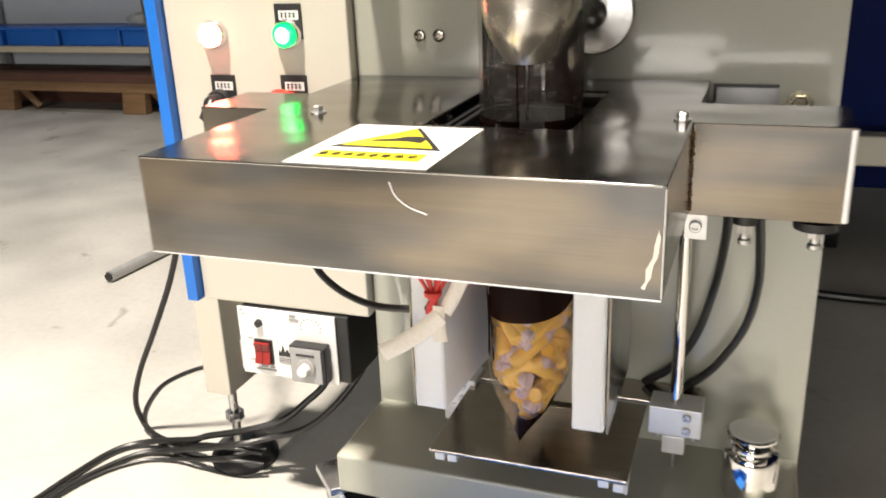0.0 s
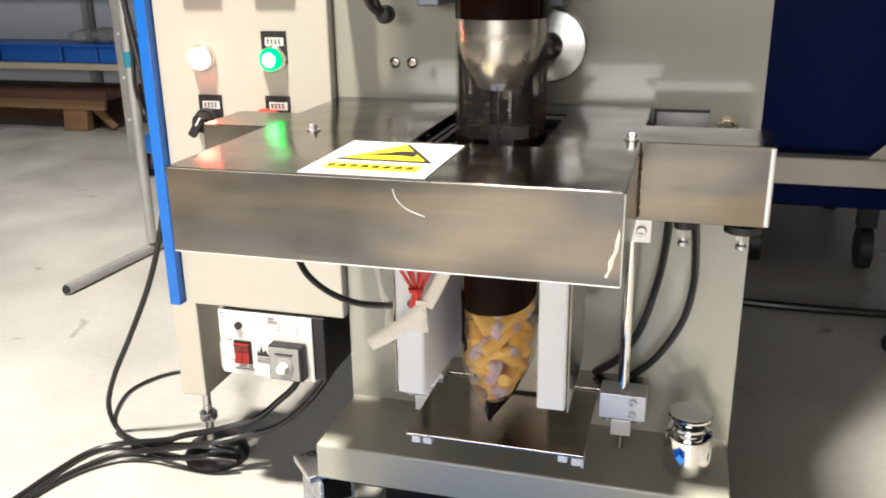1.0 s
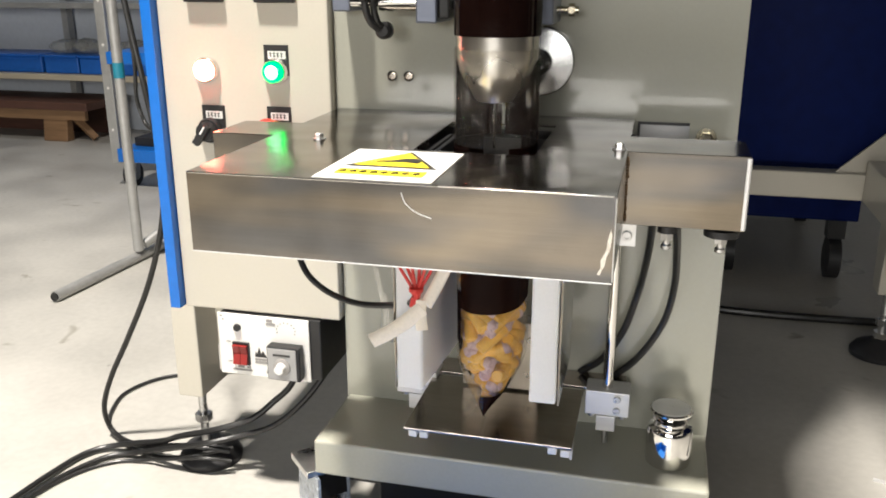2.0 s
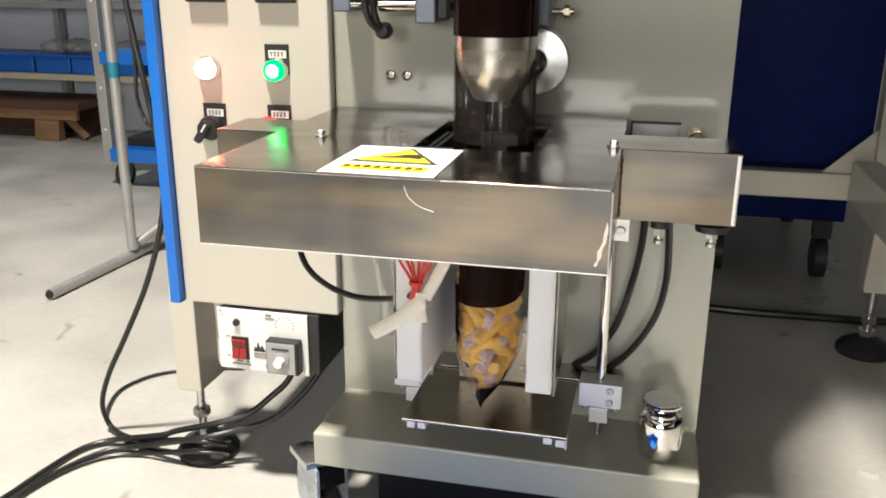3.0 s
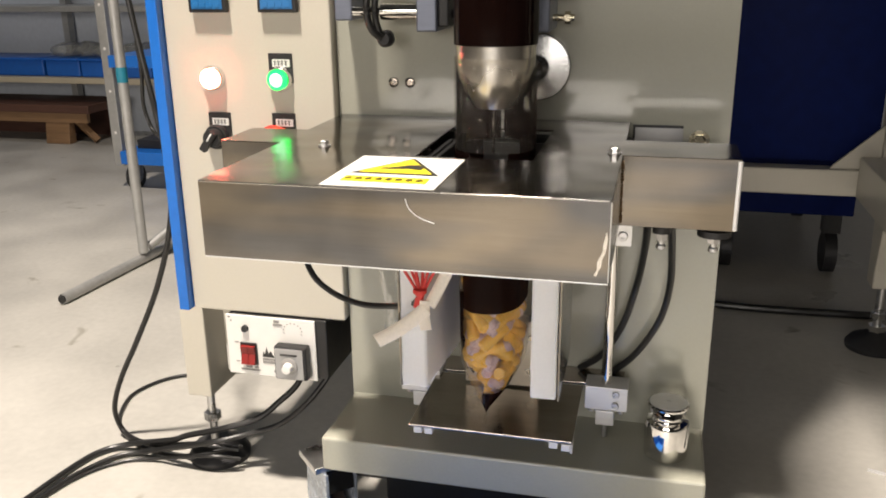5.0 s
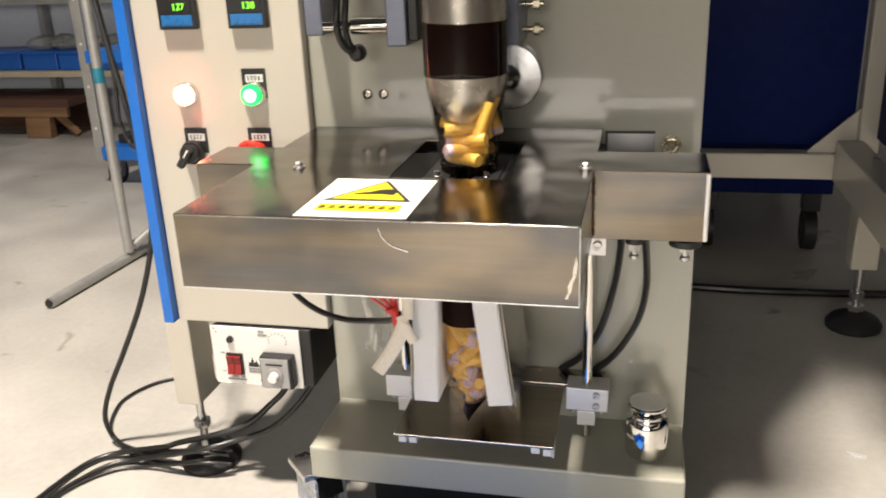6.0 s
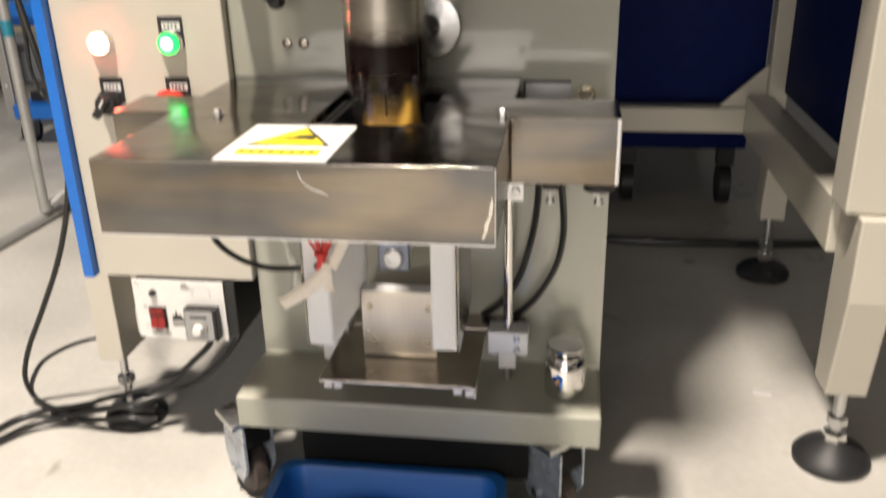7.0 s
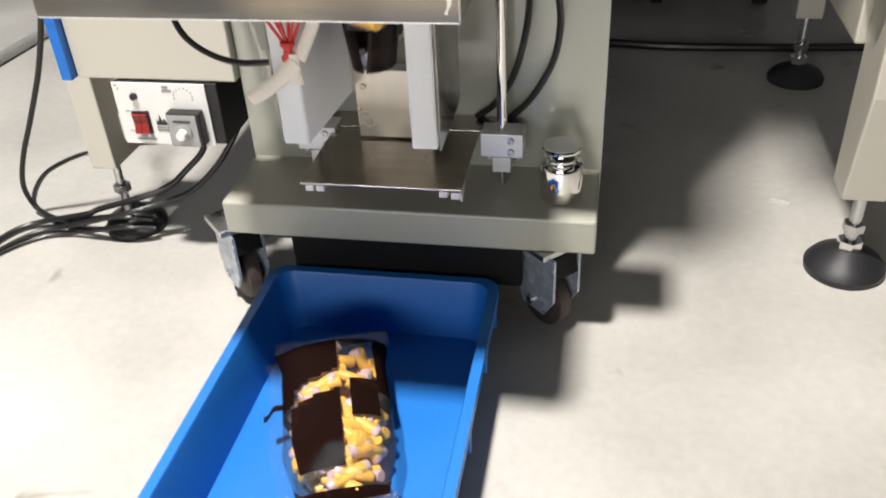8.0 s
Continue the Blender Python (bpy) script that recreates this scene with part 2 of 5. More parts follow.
LED_RED = glow("pilot_red_glow", (1.0, 0.15, 0.09), 55.0)
LED_WHITE = glow("pilot_white_glow", (0.55, 1.0, 0.7), 1.6)
LED_GREEN = glow("pilot_green_glow", (0.0, 0.5, 0.05), 7.0)
DIGIT_RED = glow("display_red_glow", (1.0, 0.05, 0.02), 3.0)
DIGIT_GREEN = glow("display_green_glow", (0.25, 1.0, 0.05), 1.8)
TC_BLUE = material("controller_blue", (0.02, 0.16, 0.42), 0.35, 0, 0.05, (90, 90, 90), 12, 0.0)


# ---- mesh helpers ----
BASES = {}


def thing(name, base, label, category, group="", kind=""):
    ob = new(name)
    ob.matrix_basis = pose(*base)
    ob.empty_display_size = 0.02
    BASES[ob.name] = Vector(base)
    return tagged(ob, label, category, group, kind)


def part(name, bm, mat, parent=None, label="", smooth=False, bevel=0.0):
    """One mesh object; the bmesh is in world coordinates and is moved into its parent's space."""
    me = bpy.data.meshes.new(name)
    if parent is not None:
        base = BASES[parent.name]
        bmesh.ops.translate(bm, vec=-base, verts=bm.verts)
    bmesh.ops.recalc_face_normals(bm, faces=bm.faces)
    if smooth:
        for f in bm.faces:
            f.smooth = True
    bm.to_mesh(me)
    bm.free()
    for mm in (mat if isinstance(mat, (list, tuple)) else [mat]):
        me.materials.append(mm)
    ob = new(name, me)
    if smooth:
        me.set_sharp_from_angle(angle=radians(35))
    if parent is not None:
        ob.parent = parent
        BASES[ob.name] = base
    if bevel:
        mod = ob.modifiers.new("edge", "BEVEL")
        mod.width, mod.segments, mod.limit_method, mod.angle_limit = bevel, 2, "ANGLE", radians(40)
    if label:
        ob["label"] = label
    return ob


def box(x0, x1, y0, y1, z0, z1, bm=None):
    bm = bm or bmesh.new()
    r = bmesh.ops.create_cube(bm, size=1)
    bmesh.ops.transform(bm, matrix=Matrix.LocRotScale(((x0 + x1) / 2, (y0 + y1) / 2, (z0 + z1) / 2), None, (x1 - x0, y1 - y0, z1 - z0)), verts=r["verts"])
    return bm


def rod(p0, p1, r0, r1=None, seg=20, bm=None):
    bm = bm or bmesh.new()
    p0, p1 = Vector(p0), Vector(p1)
    q = (p1 - p0).to_track_quat("Z", "Y").to_matrix().to_4x4()
    r = bmesh.ops.create_cone(bm, cap_ends=True, segments=seg, radius1=r0, radius2=r0 if r1 is None else r1, depth=(p1 - p0).length)
    bmesh.ops.transform(bm, matrix=Matrix.Translation((p0 + p1) / 2) @ q, verts=r["verts"])
    return bm


def turned(profile, centre, axis="Z", seg=36, bm=None, a0=0.0, a1=360.0):
    """A turned body: profile of (radius, height) round an axis through centre."""
    bm = bm or bmesh.new()
    full = abs(a1 - a0) > 359
    turn = {"Z": Matrix.Identity(4), "Y": Matrix.Rotation(radians(90), 4, "X"), "X": Matrix.Rotation(radians(90), 4, "Y")}[axis]
    m = Matrix.Translation(centre) @ turn
    rings = []
    n = seg if full else seg + 1
    for r, h in profile:
        ring = []
        for i in range(n):
            a = radians(a0 + (a1 - a0) * i / seg)
            ring.append(bm.verts.new(m @ Vector((r * math.cos(a), r * math.sin(a), h))))
        rings.append(ring)
    for lo, hi in zip(rings, rings[1:]):
        for i in range(seg):
            j = (i + 1) % n
            bm.faces.new((lo[i], lo[j], hi[j], hi[i]))
    if full:
        for ring, (r, h) in ((rings[0], profile[0]), (rings[-1], profile[-1])):
            if r > 1e-5:
                bm.faces.new(ring)
    bmesh.ops.remove_doubles(bm, verts=bm.verts, dist=1e-6)
    return bm


def smooth_path(pts, n=8):
    pts = [Vector(p) for p in pts]
    ext = [2 * pts[0] - pts[1], *pts, 2 * pts[-1] - pts[-2]]
    out = []
    for a, b, c, d in zip(ext, ext[1:], ext[2:], ext[3:]):
        for i in range(n):
            t = i / n
            out.append(0.5 * ((2 * b) + (c - a) * t + (2 * a - 5 * b + 4 * c - d) * t * t + (3 * b - a - 3 * c + d) * t ** 3))
    return out + [pts[-1]]


def sweep(pts, r, seg=10, n=8, bm=None):
    bm = bm or bmesh.new()
    path = smooth_path(pts, n)
    rings = []
    for i, p in enumerate(path):
        d = (path[min(i + 1, len(path) - 1)] - path[max(i - 1, 0)]).normalized()
        q = d.to_track_quat("Z", "Y")
        rings.append([bm.verts.new(p + q @ Vector((r * math.cos(2 * math.pi * k / seg), r * math.sin(2 * math.pi * k / seg), 0))) for k in range(seg)])
    for lo, hi in zip(rings, rings[1:]):
        for k in range(seg):
            bm.faces.new((lo[k], lo[(k + 1) % seg], hi[(k + 1) % seg], hi[k]))
    bm.faces.new(rings[0])
    bm.faces.new(rings[-1])
    return bm


def sheet(us, vs, inside, place):
    """A plate of grid cells (u, v), kept where inside(u, v) of the cell's middle holds; place(u, v) gives the point."""
    bm = bmesh.new()
    grid = {}

    def vert(i, j):
        if (i, j) not in grid:
            grid[i, j] = bm.verts.new(place(us[i], vs[j]))
        return grid[i, j]
    for i in range(len(us) - 1):
        for j in range(len(vs) - 1):
            if inside((us[i] + us[i + 1]) / 2, (vs[j] + vs[j + 1]) / 2):
                bm.faces.new((vert(i, j), vert(i + 1, j), vert(i + 1, j + 1), vert(i, j + 1)))
    return bm


def prism(poly, axis, w0, w1):
    """A flat outline drawn out along an axis: poly of (a, b), the two other coordinates in order."""
    bm = bmesh.new()

    def at(a, b, w):
        return {"X": (w, a, b), "Y": (a, w, b), "Z": (a, b, w)}[axis]
    lo = [bm.verts.new(at(a, b, w0)) for a, b in poly]
    hi = [bm.verts.new(at(a, b, w1)) for a, b in poly]
    bm.faces.new(lo)
    bm.faces.new(hi)
    for i in range(len(poly)):
        j = (i + 1) % len(poly)
        bm.faces.new((lo[i], lo[j], hi[j], hi[i]))
    return bm


def cap_screw(parent, x, y, z, r=0.004, facing="-Y", mat=None):
    """A socket-head screw on a part, its head towards -Y or +Z."""
    mat = mat or ZINC
    if facing == "-Y":
        bm = turned([(r, 0), (r, 0.003), (r * 0.85, 0.0036), (r * 0.5, 0.0036), (r * 0.5, 0.0016), (0, 0.0016)], (x, y, z), "Y", 14)
    else:
        bm = turned([(r, 0), (r, 0.003), (r * 0.85, 0.0036), (r * 0.5, 0.0036), (r * 0.5, 0.0016), (0, 0.0016)], (x, y, z), "Z", 14)
    return part("screw", bm, mat, parent, "", True)


def hex_bolt(parent, x, y, z, r, facing="-Y", mat=None):
    mat = mat or BRASS
    axis = "Y" if facing == "-Y" else "Z"
    bm = turned([(r * 1.5, 0), (r * 1.5, 0.0012)], (x, y, z), axis, 20)
    bm = turned([(r, 0.0012), (r, 0.0052), (r * 0.8, 0.006), (0, 0.006)], (x, y, z), axis, 6, bm)
    return part("bolt", bm, mat, parent)


def bars(parent, rows, y, mat, name="lettering", axis="Y"):
    """Unreadable writing as plain bars: rows of (x0, x1, z0, z1), or (x0, x1, y0, y1) on a level face."""
    bm = bmesh.new()
    for x0, x1, z0, z1 in rows:
        if axis == "Y":
            box(x0, x1, y - 0.0004, y + 0.0004, z0, z1, bm)
        else:
            box(x0, x1, z0, z1, y - 0.0003, y + 0.0003, bm)
    return tagged(part(name, bm, mat, parent), kind="stuff")


def writing(parent, text, x, y, z, size, mat):
    cu = bpy.data.curves.new("digits", "FONT")
    cu.body, cu.size, cu.extrude = text, size, 0.0002
    cu.align_x, cu.align_y = "CENTER", "CENTER"
    tmp = new("digits_source", cu)
    me = bpy.data.meshes.new_from_object(tmp.evaluated_get(bpy.context.evaluated_depsgraph_get()))
    bpy.data.objects.remove(tmp)
    me.materials.clear()
    me.materials.append(mat)
    ob = new("digits", me)
    ob.parent = parent
    ob.matrix_basis = Matrix.Translation(Vector((x, y, z)) - BASES[parent.name]) @ pose(0, 0, 0, 90, 0, 0)
    BASES[ob.name] = BASES[parent.name]
    return ob


# ---- the hall ----
FX0, FX1, FY0, FY1, FZ = -6.0, 5.0, -6.0, 3.42, 5.2
tagged(part("floor", box(FX0, FX1, FY0, FY1, -0.1, 0), FLOOR), "worn pale concrete workshop floor with stains", "floor", kind="structure")
tagged(part("wall_north", box(FX0, FX1, FY1, FY1 + 0.2, -0.1, FZ), WALL), "pale blue-grey painted workshop wall", "wall", kind="structure")
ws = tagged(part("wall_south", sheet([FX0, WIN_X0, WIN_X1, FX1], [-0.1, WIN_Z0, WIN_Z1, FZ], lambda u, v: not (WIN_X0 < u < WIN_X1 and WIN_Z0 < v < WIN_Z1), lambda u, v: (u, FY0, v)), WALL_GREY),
            "unseen near-black workshop wall with a window added for fill light", "wall", kind="structure")
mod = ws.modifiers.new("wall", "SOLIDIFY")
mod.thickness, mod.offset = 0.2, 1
# frame round the added fill window, out of view
tagged(part("fill_window_1", sheet([WIN_X0, WIN_X0 + 0.06, -0.64, -0.58, WIN_X1 - 0.06, WIN_X1], [WIN_Z0, WIN_Z0 + 0.06, WIN_Z1 - 0.06, WIN_Z1],
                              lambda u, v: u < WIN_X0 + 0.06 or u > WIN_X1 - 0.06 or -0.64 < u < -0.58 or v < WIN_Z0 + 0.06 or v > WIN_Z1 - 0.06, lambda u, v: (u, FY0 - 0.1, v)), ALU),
       "plain aluminium frame of the added, unseen fill window", "window", kind="structure")
tagged(part("wall_west", box(FX0 - 0.2, FX0, FY0, FY1, -0.1, FZ), WALL_GREY), "unseen near-black workshop wall that cuts bounced light", "wall", kind="structure")
tagged(part("wall_east", box(FX1, FX1 + 0.2, FY0, FY1, -0.1, FZ), WALL_GREY), "unseen near-black workshop wall that cuts bounced light", "wall", kind="structure")
tagged(part("ceiling", box(FX0 - 0.2, FX1 + 0.2, FY0 - 0.2, FY1 + 0.2, FZ, FZ + 0.15), CEIL), "unseen near-black ceiling that cuts bounced light", "ceiling", kind="structure")

# ---- packing machine: column, base, switch cabinet ----
CX0, CX1, CY, CZ1 = -0.403, 0.053, 0.815, 1.45
machine = thing("packing_machine", (-0.18, 0.9, 0), "cream enamelled vertical packing machine on castors with a steel guard", "machine")
body = part("column", sheet([CX0, -0.052, 0.003, CX1], [0.15, 0.5, 0.549, CZ1], lambda u, v: not (-0.052 < u < 0.003 and 0.5 < v < 0.549),
                            lambda u, v: (u, CY, v)), CREAM, machine, "glossy cream enamelled column")
mod = body.modifiers.new("wall", "SOLIDIFY")
mod.thickness, mod.offset = 0.003, -1
part("column_side", box(CX0, CX0 + 0.003, CY + 0.0035, 1.2, 0.15, CZ1), CREAM, machine)
part("column_side", box(CX1 - 0.003, CX1, CY + 0.0035, 1.2, 0.15, CZ1), CREAM, machine)
part("column_back", box(CX0, CX1, 1.2, 1.203, 0.15, CZ1), CREAM, machine)
part("column_top", box(CX0, CX1, CY, 1.203, CZ1, CZ1 + 0.003), CREAM, machine)
part("hatch_plate", prism([(CY + 0.0045, 0.5), (CY + 0.016, 0.549), (CY + 0.018, 0.549), (CY + 0.0065, 0.5)], "X", -0.06, 0.01), DIAL, machine, "bright metal plate behind the hatch")
part("hatch_back", box(-0.07, 0.02, CY + 0.1, CY + 0.103, 0.47, 0.6), BRIGHT, machine)
part("hatch_rim", box(-0.052, 0.003, CY - 0.0012, CY - 0.0002, 0.546, 0.549), BLACK, machine)
part("hatch_rim", box(-0.052, -0.0495, CY - 0.0012, CY - 0.0002, 0.5, 0.5458), BLACK, machine)
part("base", box(CX0 + 0.001, CX1 - 0.001, 0.692, 1.205, 0.128, 0.173), CREAM_BASE, machine, "cream enamelled base plate with a folded edge", bevel=0.003)
part("under_panel", box(-0.322, -0.034, 0.699, 0.72, 0.07, 0.1278), MATT_BLACK, machine, "black panel below the base", bevel=0.002)
part("under_frame", box(CX0 + 0.02, CX1 - 0.02, 0.73, 1.18, 0.1, 0.1278), BLACK, machine)
for bx in (-0.333, -0.313):
    cap_screw(machine, bx, CY, 0.591, 0.006, mat=STEEL_DARK)
hex_bolt(machine, 0.021, CY, 0.533, 0.0075)
# round turned disc on its shaft
part("guide_disc", turned([(0.0, 0.028), (0.008, 0.028), (0.008, 0.02), (0.012, 0.018), (0.014, 0.014), (0.036, 0.011), (0.0375, 0.009), (0.0375, 0.004), (0.012, 0.002), (0.012, 0)],
                          (-0.161, CY, 0.612), "Y", 64), TURNED, machine, "turned aluminium disc", True)

cab = thing("switch_cabinet", (-0.52, 0.95, 0.115), "ivory enamelled switch cabinet with a blue edge strip", "cabinet")
QY = 0.80
part("body", box(-0.6215, CX0 - 0.0015, QY, 1.15, 0.283, CZ1), CREAM_BOX, cab, "", bevel=0.002)
part("edge_strip", box(-0.637, -0.6225, QY - 0.012, QY + 0.02, 0.284, CZ1), BLUE, cab, "bright blue enamelled edge strip", bevel=0.001)
leg = part("leg", box(-0.675, -0.637, 0.845, 0.94, 0.122, 0.2825), CREAM_BOX, cab, "", bevel=0.002)
part("leg_web", box(-0.6365, -0.606, 0.90, 0.94, 0.15, 0.2825), CREAM_BOX, cab)
part("stud", rod((-0.655, 0.873, 0.02), (-0.655, 0.873, 0.122), 0.006), ZINC, cab, "", True)
part("lock_nut", rod((-0.655, 0.873, 0.07), (-0.655, 0.873, 0.082), 0.0125, seg=6), ZINC, cab)
part("foot", turned([(0.0, 0), (0.046, 0), (0.047, 0.008), (0.04, 0.02), (0.022, 0.03), (0.014, 0.036), (0.0, 0.036)], (-0.655, 0.885, 0), "Z", 36), RUBBER, cab, "round black rubber levelling foot", True)
part("paper_tag", box(-0.668, -0.6376, 0.86, 0.862, 0.30, 0.335), WHITE, cab)


def pilot(x, z, hot, ring, name, label):
    lamp = part(name, turned([(0.0155, 0), (0.0155, 0.006), (0.0135, 0.009), (0.0125, 0.009)], (x, QY, z), "Y", 36), CHROME, cab, label, True)
    part("lens_ring", turned([(0.0124, 0.004), (0.0122, 0.0125), (0.0085, 0.0145), (0.0083, 0.0145)], (x, QY, z), "Y", 36), ring, lamp, "", True)
    part("lens", turned([(0.0082, 0.004), (0.0082, 0.0147), (0.006, 0.0155), (0, 0.0158)], (x, QY, z), "Y", 36), hot, lamp, "", True)


pilot(-0.5605, 0.594, LED_RED, LED_RED, "pilot_lamp", "lit red pilot lamp")
pilot(-0.4715, 0.594, LED_WHITE, LED_GREEN, "push_button", "lit green push button")


def name_plate(x0, x1, z0, z1):
    p = part("name_plate", box(x0, x1, QY - 0.0015, QY - 0.0001, z0, z1), BLACK, cab)
    part("inlay", box(x0 + 0.005, x1 - 0.003, QY - 0.002, QY - 0.0016, z1 - 0.016, z1 - 0.007), WHITE, p)
    w = x1 - x0 - 0.012
    bars(p, [(x0 + 0.007 + w * k / 4 + d, x0 + 0.007 + w * k / 4 + d + bw, z1 - hi, z1 - lo) for k in range(4)
             for d, bw, lo, hi in ((0, 0.0034, 0.0092, 0.0099), (0.0012, 0.0008, 0.0086, 0.0142), (0.0003, 0.003, 0.0122, 0.0128))], QY - 0.0022, INK)


name_plate(-0.4855, -0.455, 0.589, 0.6245)
name_plate(-0.572, -0.542, 0.520, 0.5515)
name_plate(-0.486, -0.4555, 0.522, 0.5525)
sw = part("rotary_switch", turned([(0.0155, 0), (0.0155, 0.005), (0.014, 0.008), (0.012, 0.008), (0.011, 0.018), (0, 0.018)], (-0.562, QY - 0.0016, 0.521), "Y", 32), BLACK, cab, "black rotary selector switch", True)
bm = box(-0.0045, 0.0045, -0.009, 0.0, -0.017, 0.011)
bmesh.ops.transform(bm, matrix=pose(-0.562, QY - 0.0195, 0.521, 0, 35, 0), verts=bm.verts)
part("lever", bm, BLACK, sw, "", bevel=0.0015)
bm = box(-0.001, 0.001, -0.0096, -0.0088, -0.001, 0.010)
bmesh.ops.transform(bm, matrix=pose(-0.562, QY - 0.0195, 0.521, 0, 35, 0), verts=bm.verts)
part("pointer", bm, WHITE, sw)
st = part("stop_button", turned([(0.0145, 0), (0.0145, 0.006), (0.009, 0.007), (0.009, 0.014), (0.0195, 0.016), (0.0205, 0.02), (0.018, 0.025), (0, 0.027)], (-0.476, QY - 0.0016, 0.521), "Y", 36), RED, cab, "red mushroom stop button", True)
for tx, hi, lo in ((-0.5565, 4, 3), (-0.467, 4, 3)):
    tc = part("temperature_controller", box(tx - 0.0245, tx + 0.0245, QY - 0.009, QY - 0.0002, 0.672, 0.721), BLACK, cab, "black temperature controller with lit digits", bevel=0.0015)
    part("window", box(tx - 0.019, tx + 0.019, QY - 0.0098, QY - 0.0091, 0.691, 0.718), BLACK, tc)
    part("key_strip", box(tx - 0.020, tx + 0.020, QY - 0.0098, QY - 0.0091, 0.676, 0.689), TC_BLUE, tc)
    writing(tc, "127" if tx < -0.5 else "138", tx + 0.004, QY - 0.0102, 0.698, 0.011, DIGIT_GREEN)
    writing(tc, "127" if tx < -0.5 else "138", tx + 0.001, QY - 0.0102, 0.711, 0.012, DIGIT_RED)
    for k in range(4):
        part("key", box(tx - 0.017 + k * 0.0092, tx - 0.0105 + k * 0.0092, QY - 0.0106, QY - 0.0099, 0.6785, 0.6835), TC_BLUE, tc)

# ---- coder control box below the cabinet ----
ctl = thing("control_box", (-0.51, 0.9, 0.195), "white-fronted black control box hung below the cabinet", "control box")
BY = 0.793
part("case", box(-0.571, -0.43, BY + 0.003, 0.99, 0.197, 0.2815), BLACK, ctl, "", bevel=0.002)
fp = part("front_panel", box(-0.573, -0.445, BY, BY + 0.0025, 0.195, 0.2815), WHITE, ctl, "white printed front panel", bevel=0.0006)
part("side_bracket", box(-0.5775, -0.5735, BY + 0.004, 0.86, 0.197, 0.235), ZINC, ctl)
part("fuse", turned([(0.005, 0), (0.0045, 0.004), (0, 0.0045)], (-0.545, BY, 0.263), "Y", 20), BLACK, fp, "", True)
part("power_switch", box(-0.553, -0.5295, BY - 0.003, BY - 0.0001, 0.211, 0.2425), BLACK, fp, "red double rocker switch")
for k in (0, 1):
    part("rocker", prism([(BY - 0.0031, 0.2135), (BY - 0.0085, 0.2135), (BY - 0.0045, 0.228), (BY - 0.0085, 0.2395), (BY - 0.0031, 0.2395)], "X", -0.551 + k * 0.0102, -0.5415 + k * 0.0102), RED_DARK, fp)
dial = part("dial_housing", box(-0.4985, -0.453, BY - 0.016, BY - 0.0001, 0.201, 0.248), BLACK, fp, "grey dial timer with a white knob", bevel=0.002)
part("dial_face", box(-0.4965, -0.457, BY - 0.0175, BY - 0.0161, 0.203, 0.246), DIAL, dial, "", bevel=0.0006)
part("dial_ring", turned([(0.0115, 0), (0.0115, 0.002), (0.009, 0.003), (0, 0.003)], (-0.4765, BY - 0.0175, 0.222), "Y", 32), GREY_INK, dial, "", True)
part("dial_knob", turned([(0.0068, 0), (0.006, 0.009), (0, 0.0095)], (-0.4765, BY - 0.0205, 0.222), "Y", 28), WHITE, dial, "white knob", True)
bars(dial, [(-0.4885, -0.465, 0.2365, 0.239)], BY - 0.0178, INK, "slot_mark")
bars(fp, [(-0.5225, -0.505, 0.219, 0.2215), (-0.5225, -0.5025, 0.2145, 0.218), (-0.548, -0.539, 0.2055, 0.2085), (-0.5555, -0.5275, 0.2015, 0.204),
          (-0.503, -0.495, 0.275, 0.2785), (-0.504, -0.491, 0.2705, 0.2735), (-0.569, -0.566, 0.277, 0.279), (-0.566, -0.564, 0.272, 0.274),
          (-0.507, -0.5, 0.2015, 0.205), (-0.562, -0.556, 0.2415, 0.243), (-0.562, -0.556, 0.2135, 0.2145), (-0.535, -0.53, 0.2055, 0.2085)], BY - 0.0003, GREY_INK)
part("emblem", prism([(-0.5225, 0.2235), (-0.521, 0.2315), (-0.519, 0.2275), (-0.516, 0.238), (-0.5135, 0.2285), (-0.5105, 0.233), (-0.5055, 0.2235)], "Y", BY - 0.0006, BY - 0.0001), INK, fp)
bars(fp, [(-0.4765 + 0.013 * math.cos(a) - 0.0007, -0.4765 + 0.013 * math.cos(a) + 0.0007, 0.264 + 0.011 * math.sin(a), 0.2655 + 0.011 * math.sin(a))
          for a in [radians(d) for d in range(-20, 220, 24)]], BY - 0.0003, GREY_INK, "scale_mark")

# ---- steel guard over the sealing station ----
HT, HB = 0.552, 0.484
hood = thing("steel_guard", (-0.2, 0.64, 0.484), "brushed stainless steel guard with two side wings and a slot", "guard")
HX = [-0.465, -0.399, -0.245, -0.134, -0.055, 0.051]
HYS = [0.46, 0.588, 0.627, 0.702, 0.745, 0.8125]


def in_hood(x, y):
    if -0.245 < x < -0.134 and 0.588 < y < 0.745:
        return False
    return -0.399 < x < -0.055 or 0.627 < y < 0.702


bm = sheet(HX, HYS, in_hood, lambda u, v: (u, v, HT))
skirt = [e for e in bm.edges if len(e.link_faces) == 1]
skirt = [e for e in skirt if not all(-0.2451 < v.co.x < -0.1339 and 0.587 < v.co.y < 0.746 for v in e.verts) and not all(v.co.y > 0.8 for v in e.verts)]
ext = bmesh.ops.extrude_edge_only(bm, edges=skirt)
bmesh.ops.translate(bm, vec=(0, 0, HB - HT), verts=[g for g in ext["geom"] if isinstance(g, bmesh.types.BMVert)])
front = [f for f in bm.faces if all(abs(v.co.y - 0.46) < 1e-5 for v in f.verts)]
bmesh.ops.subdivide_edges(bm, edges=list({e for f in front for e in f.edges}), cuts=9, use_grid_fill=True)
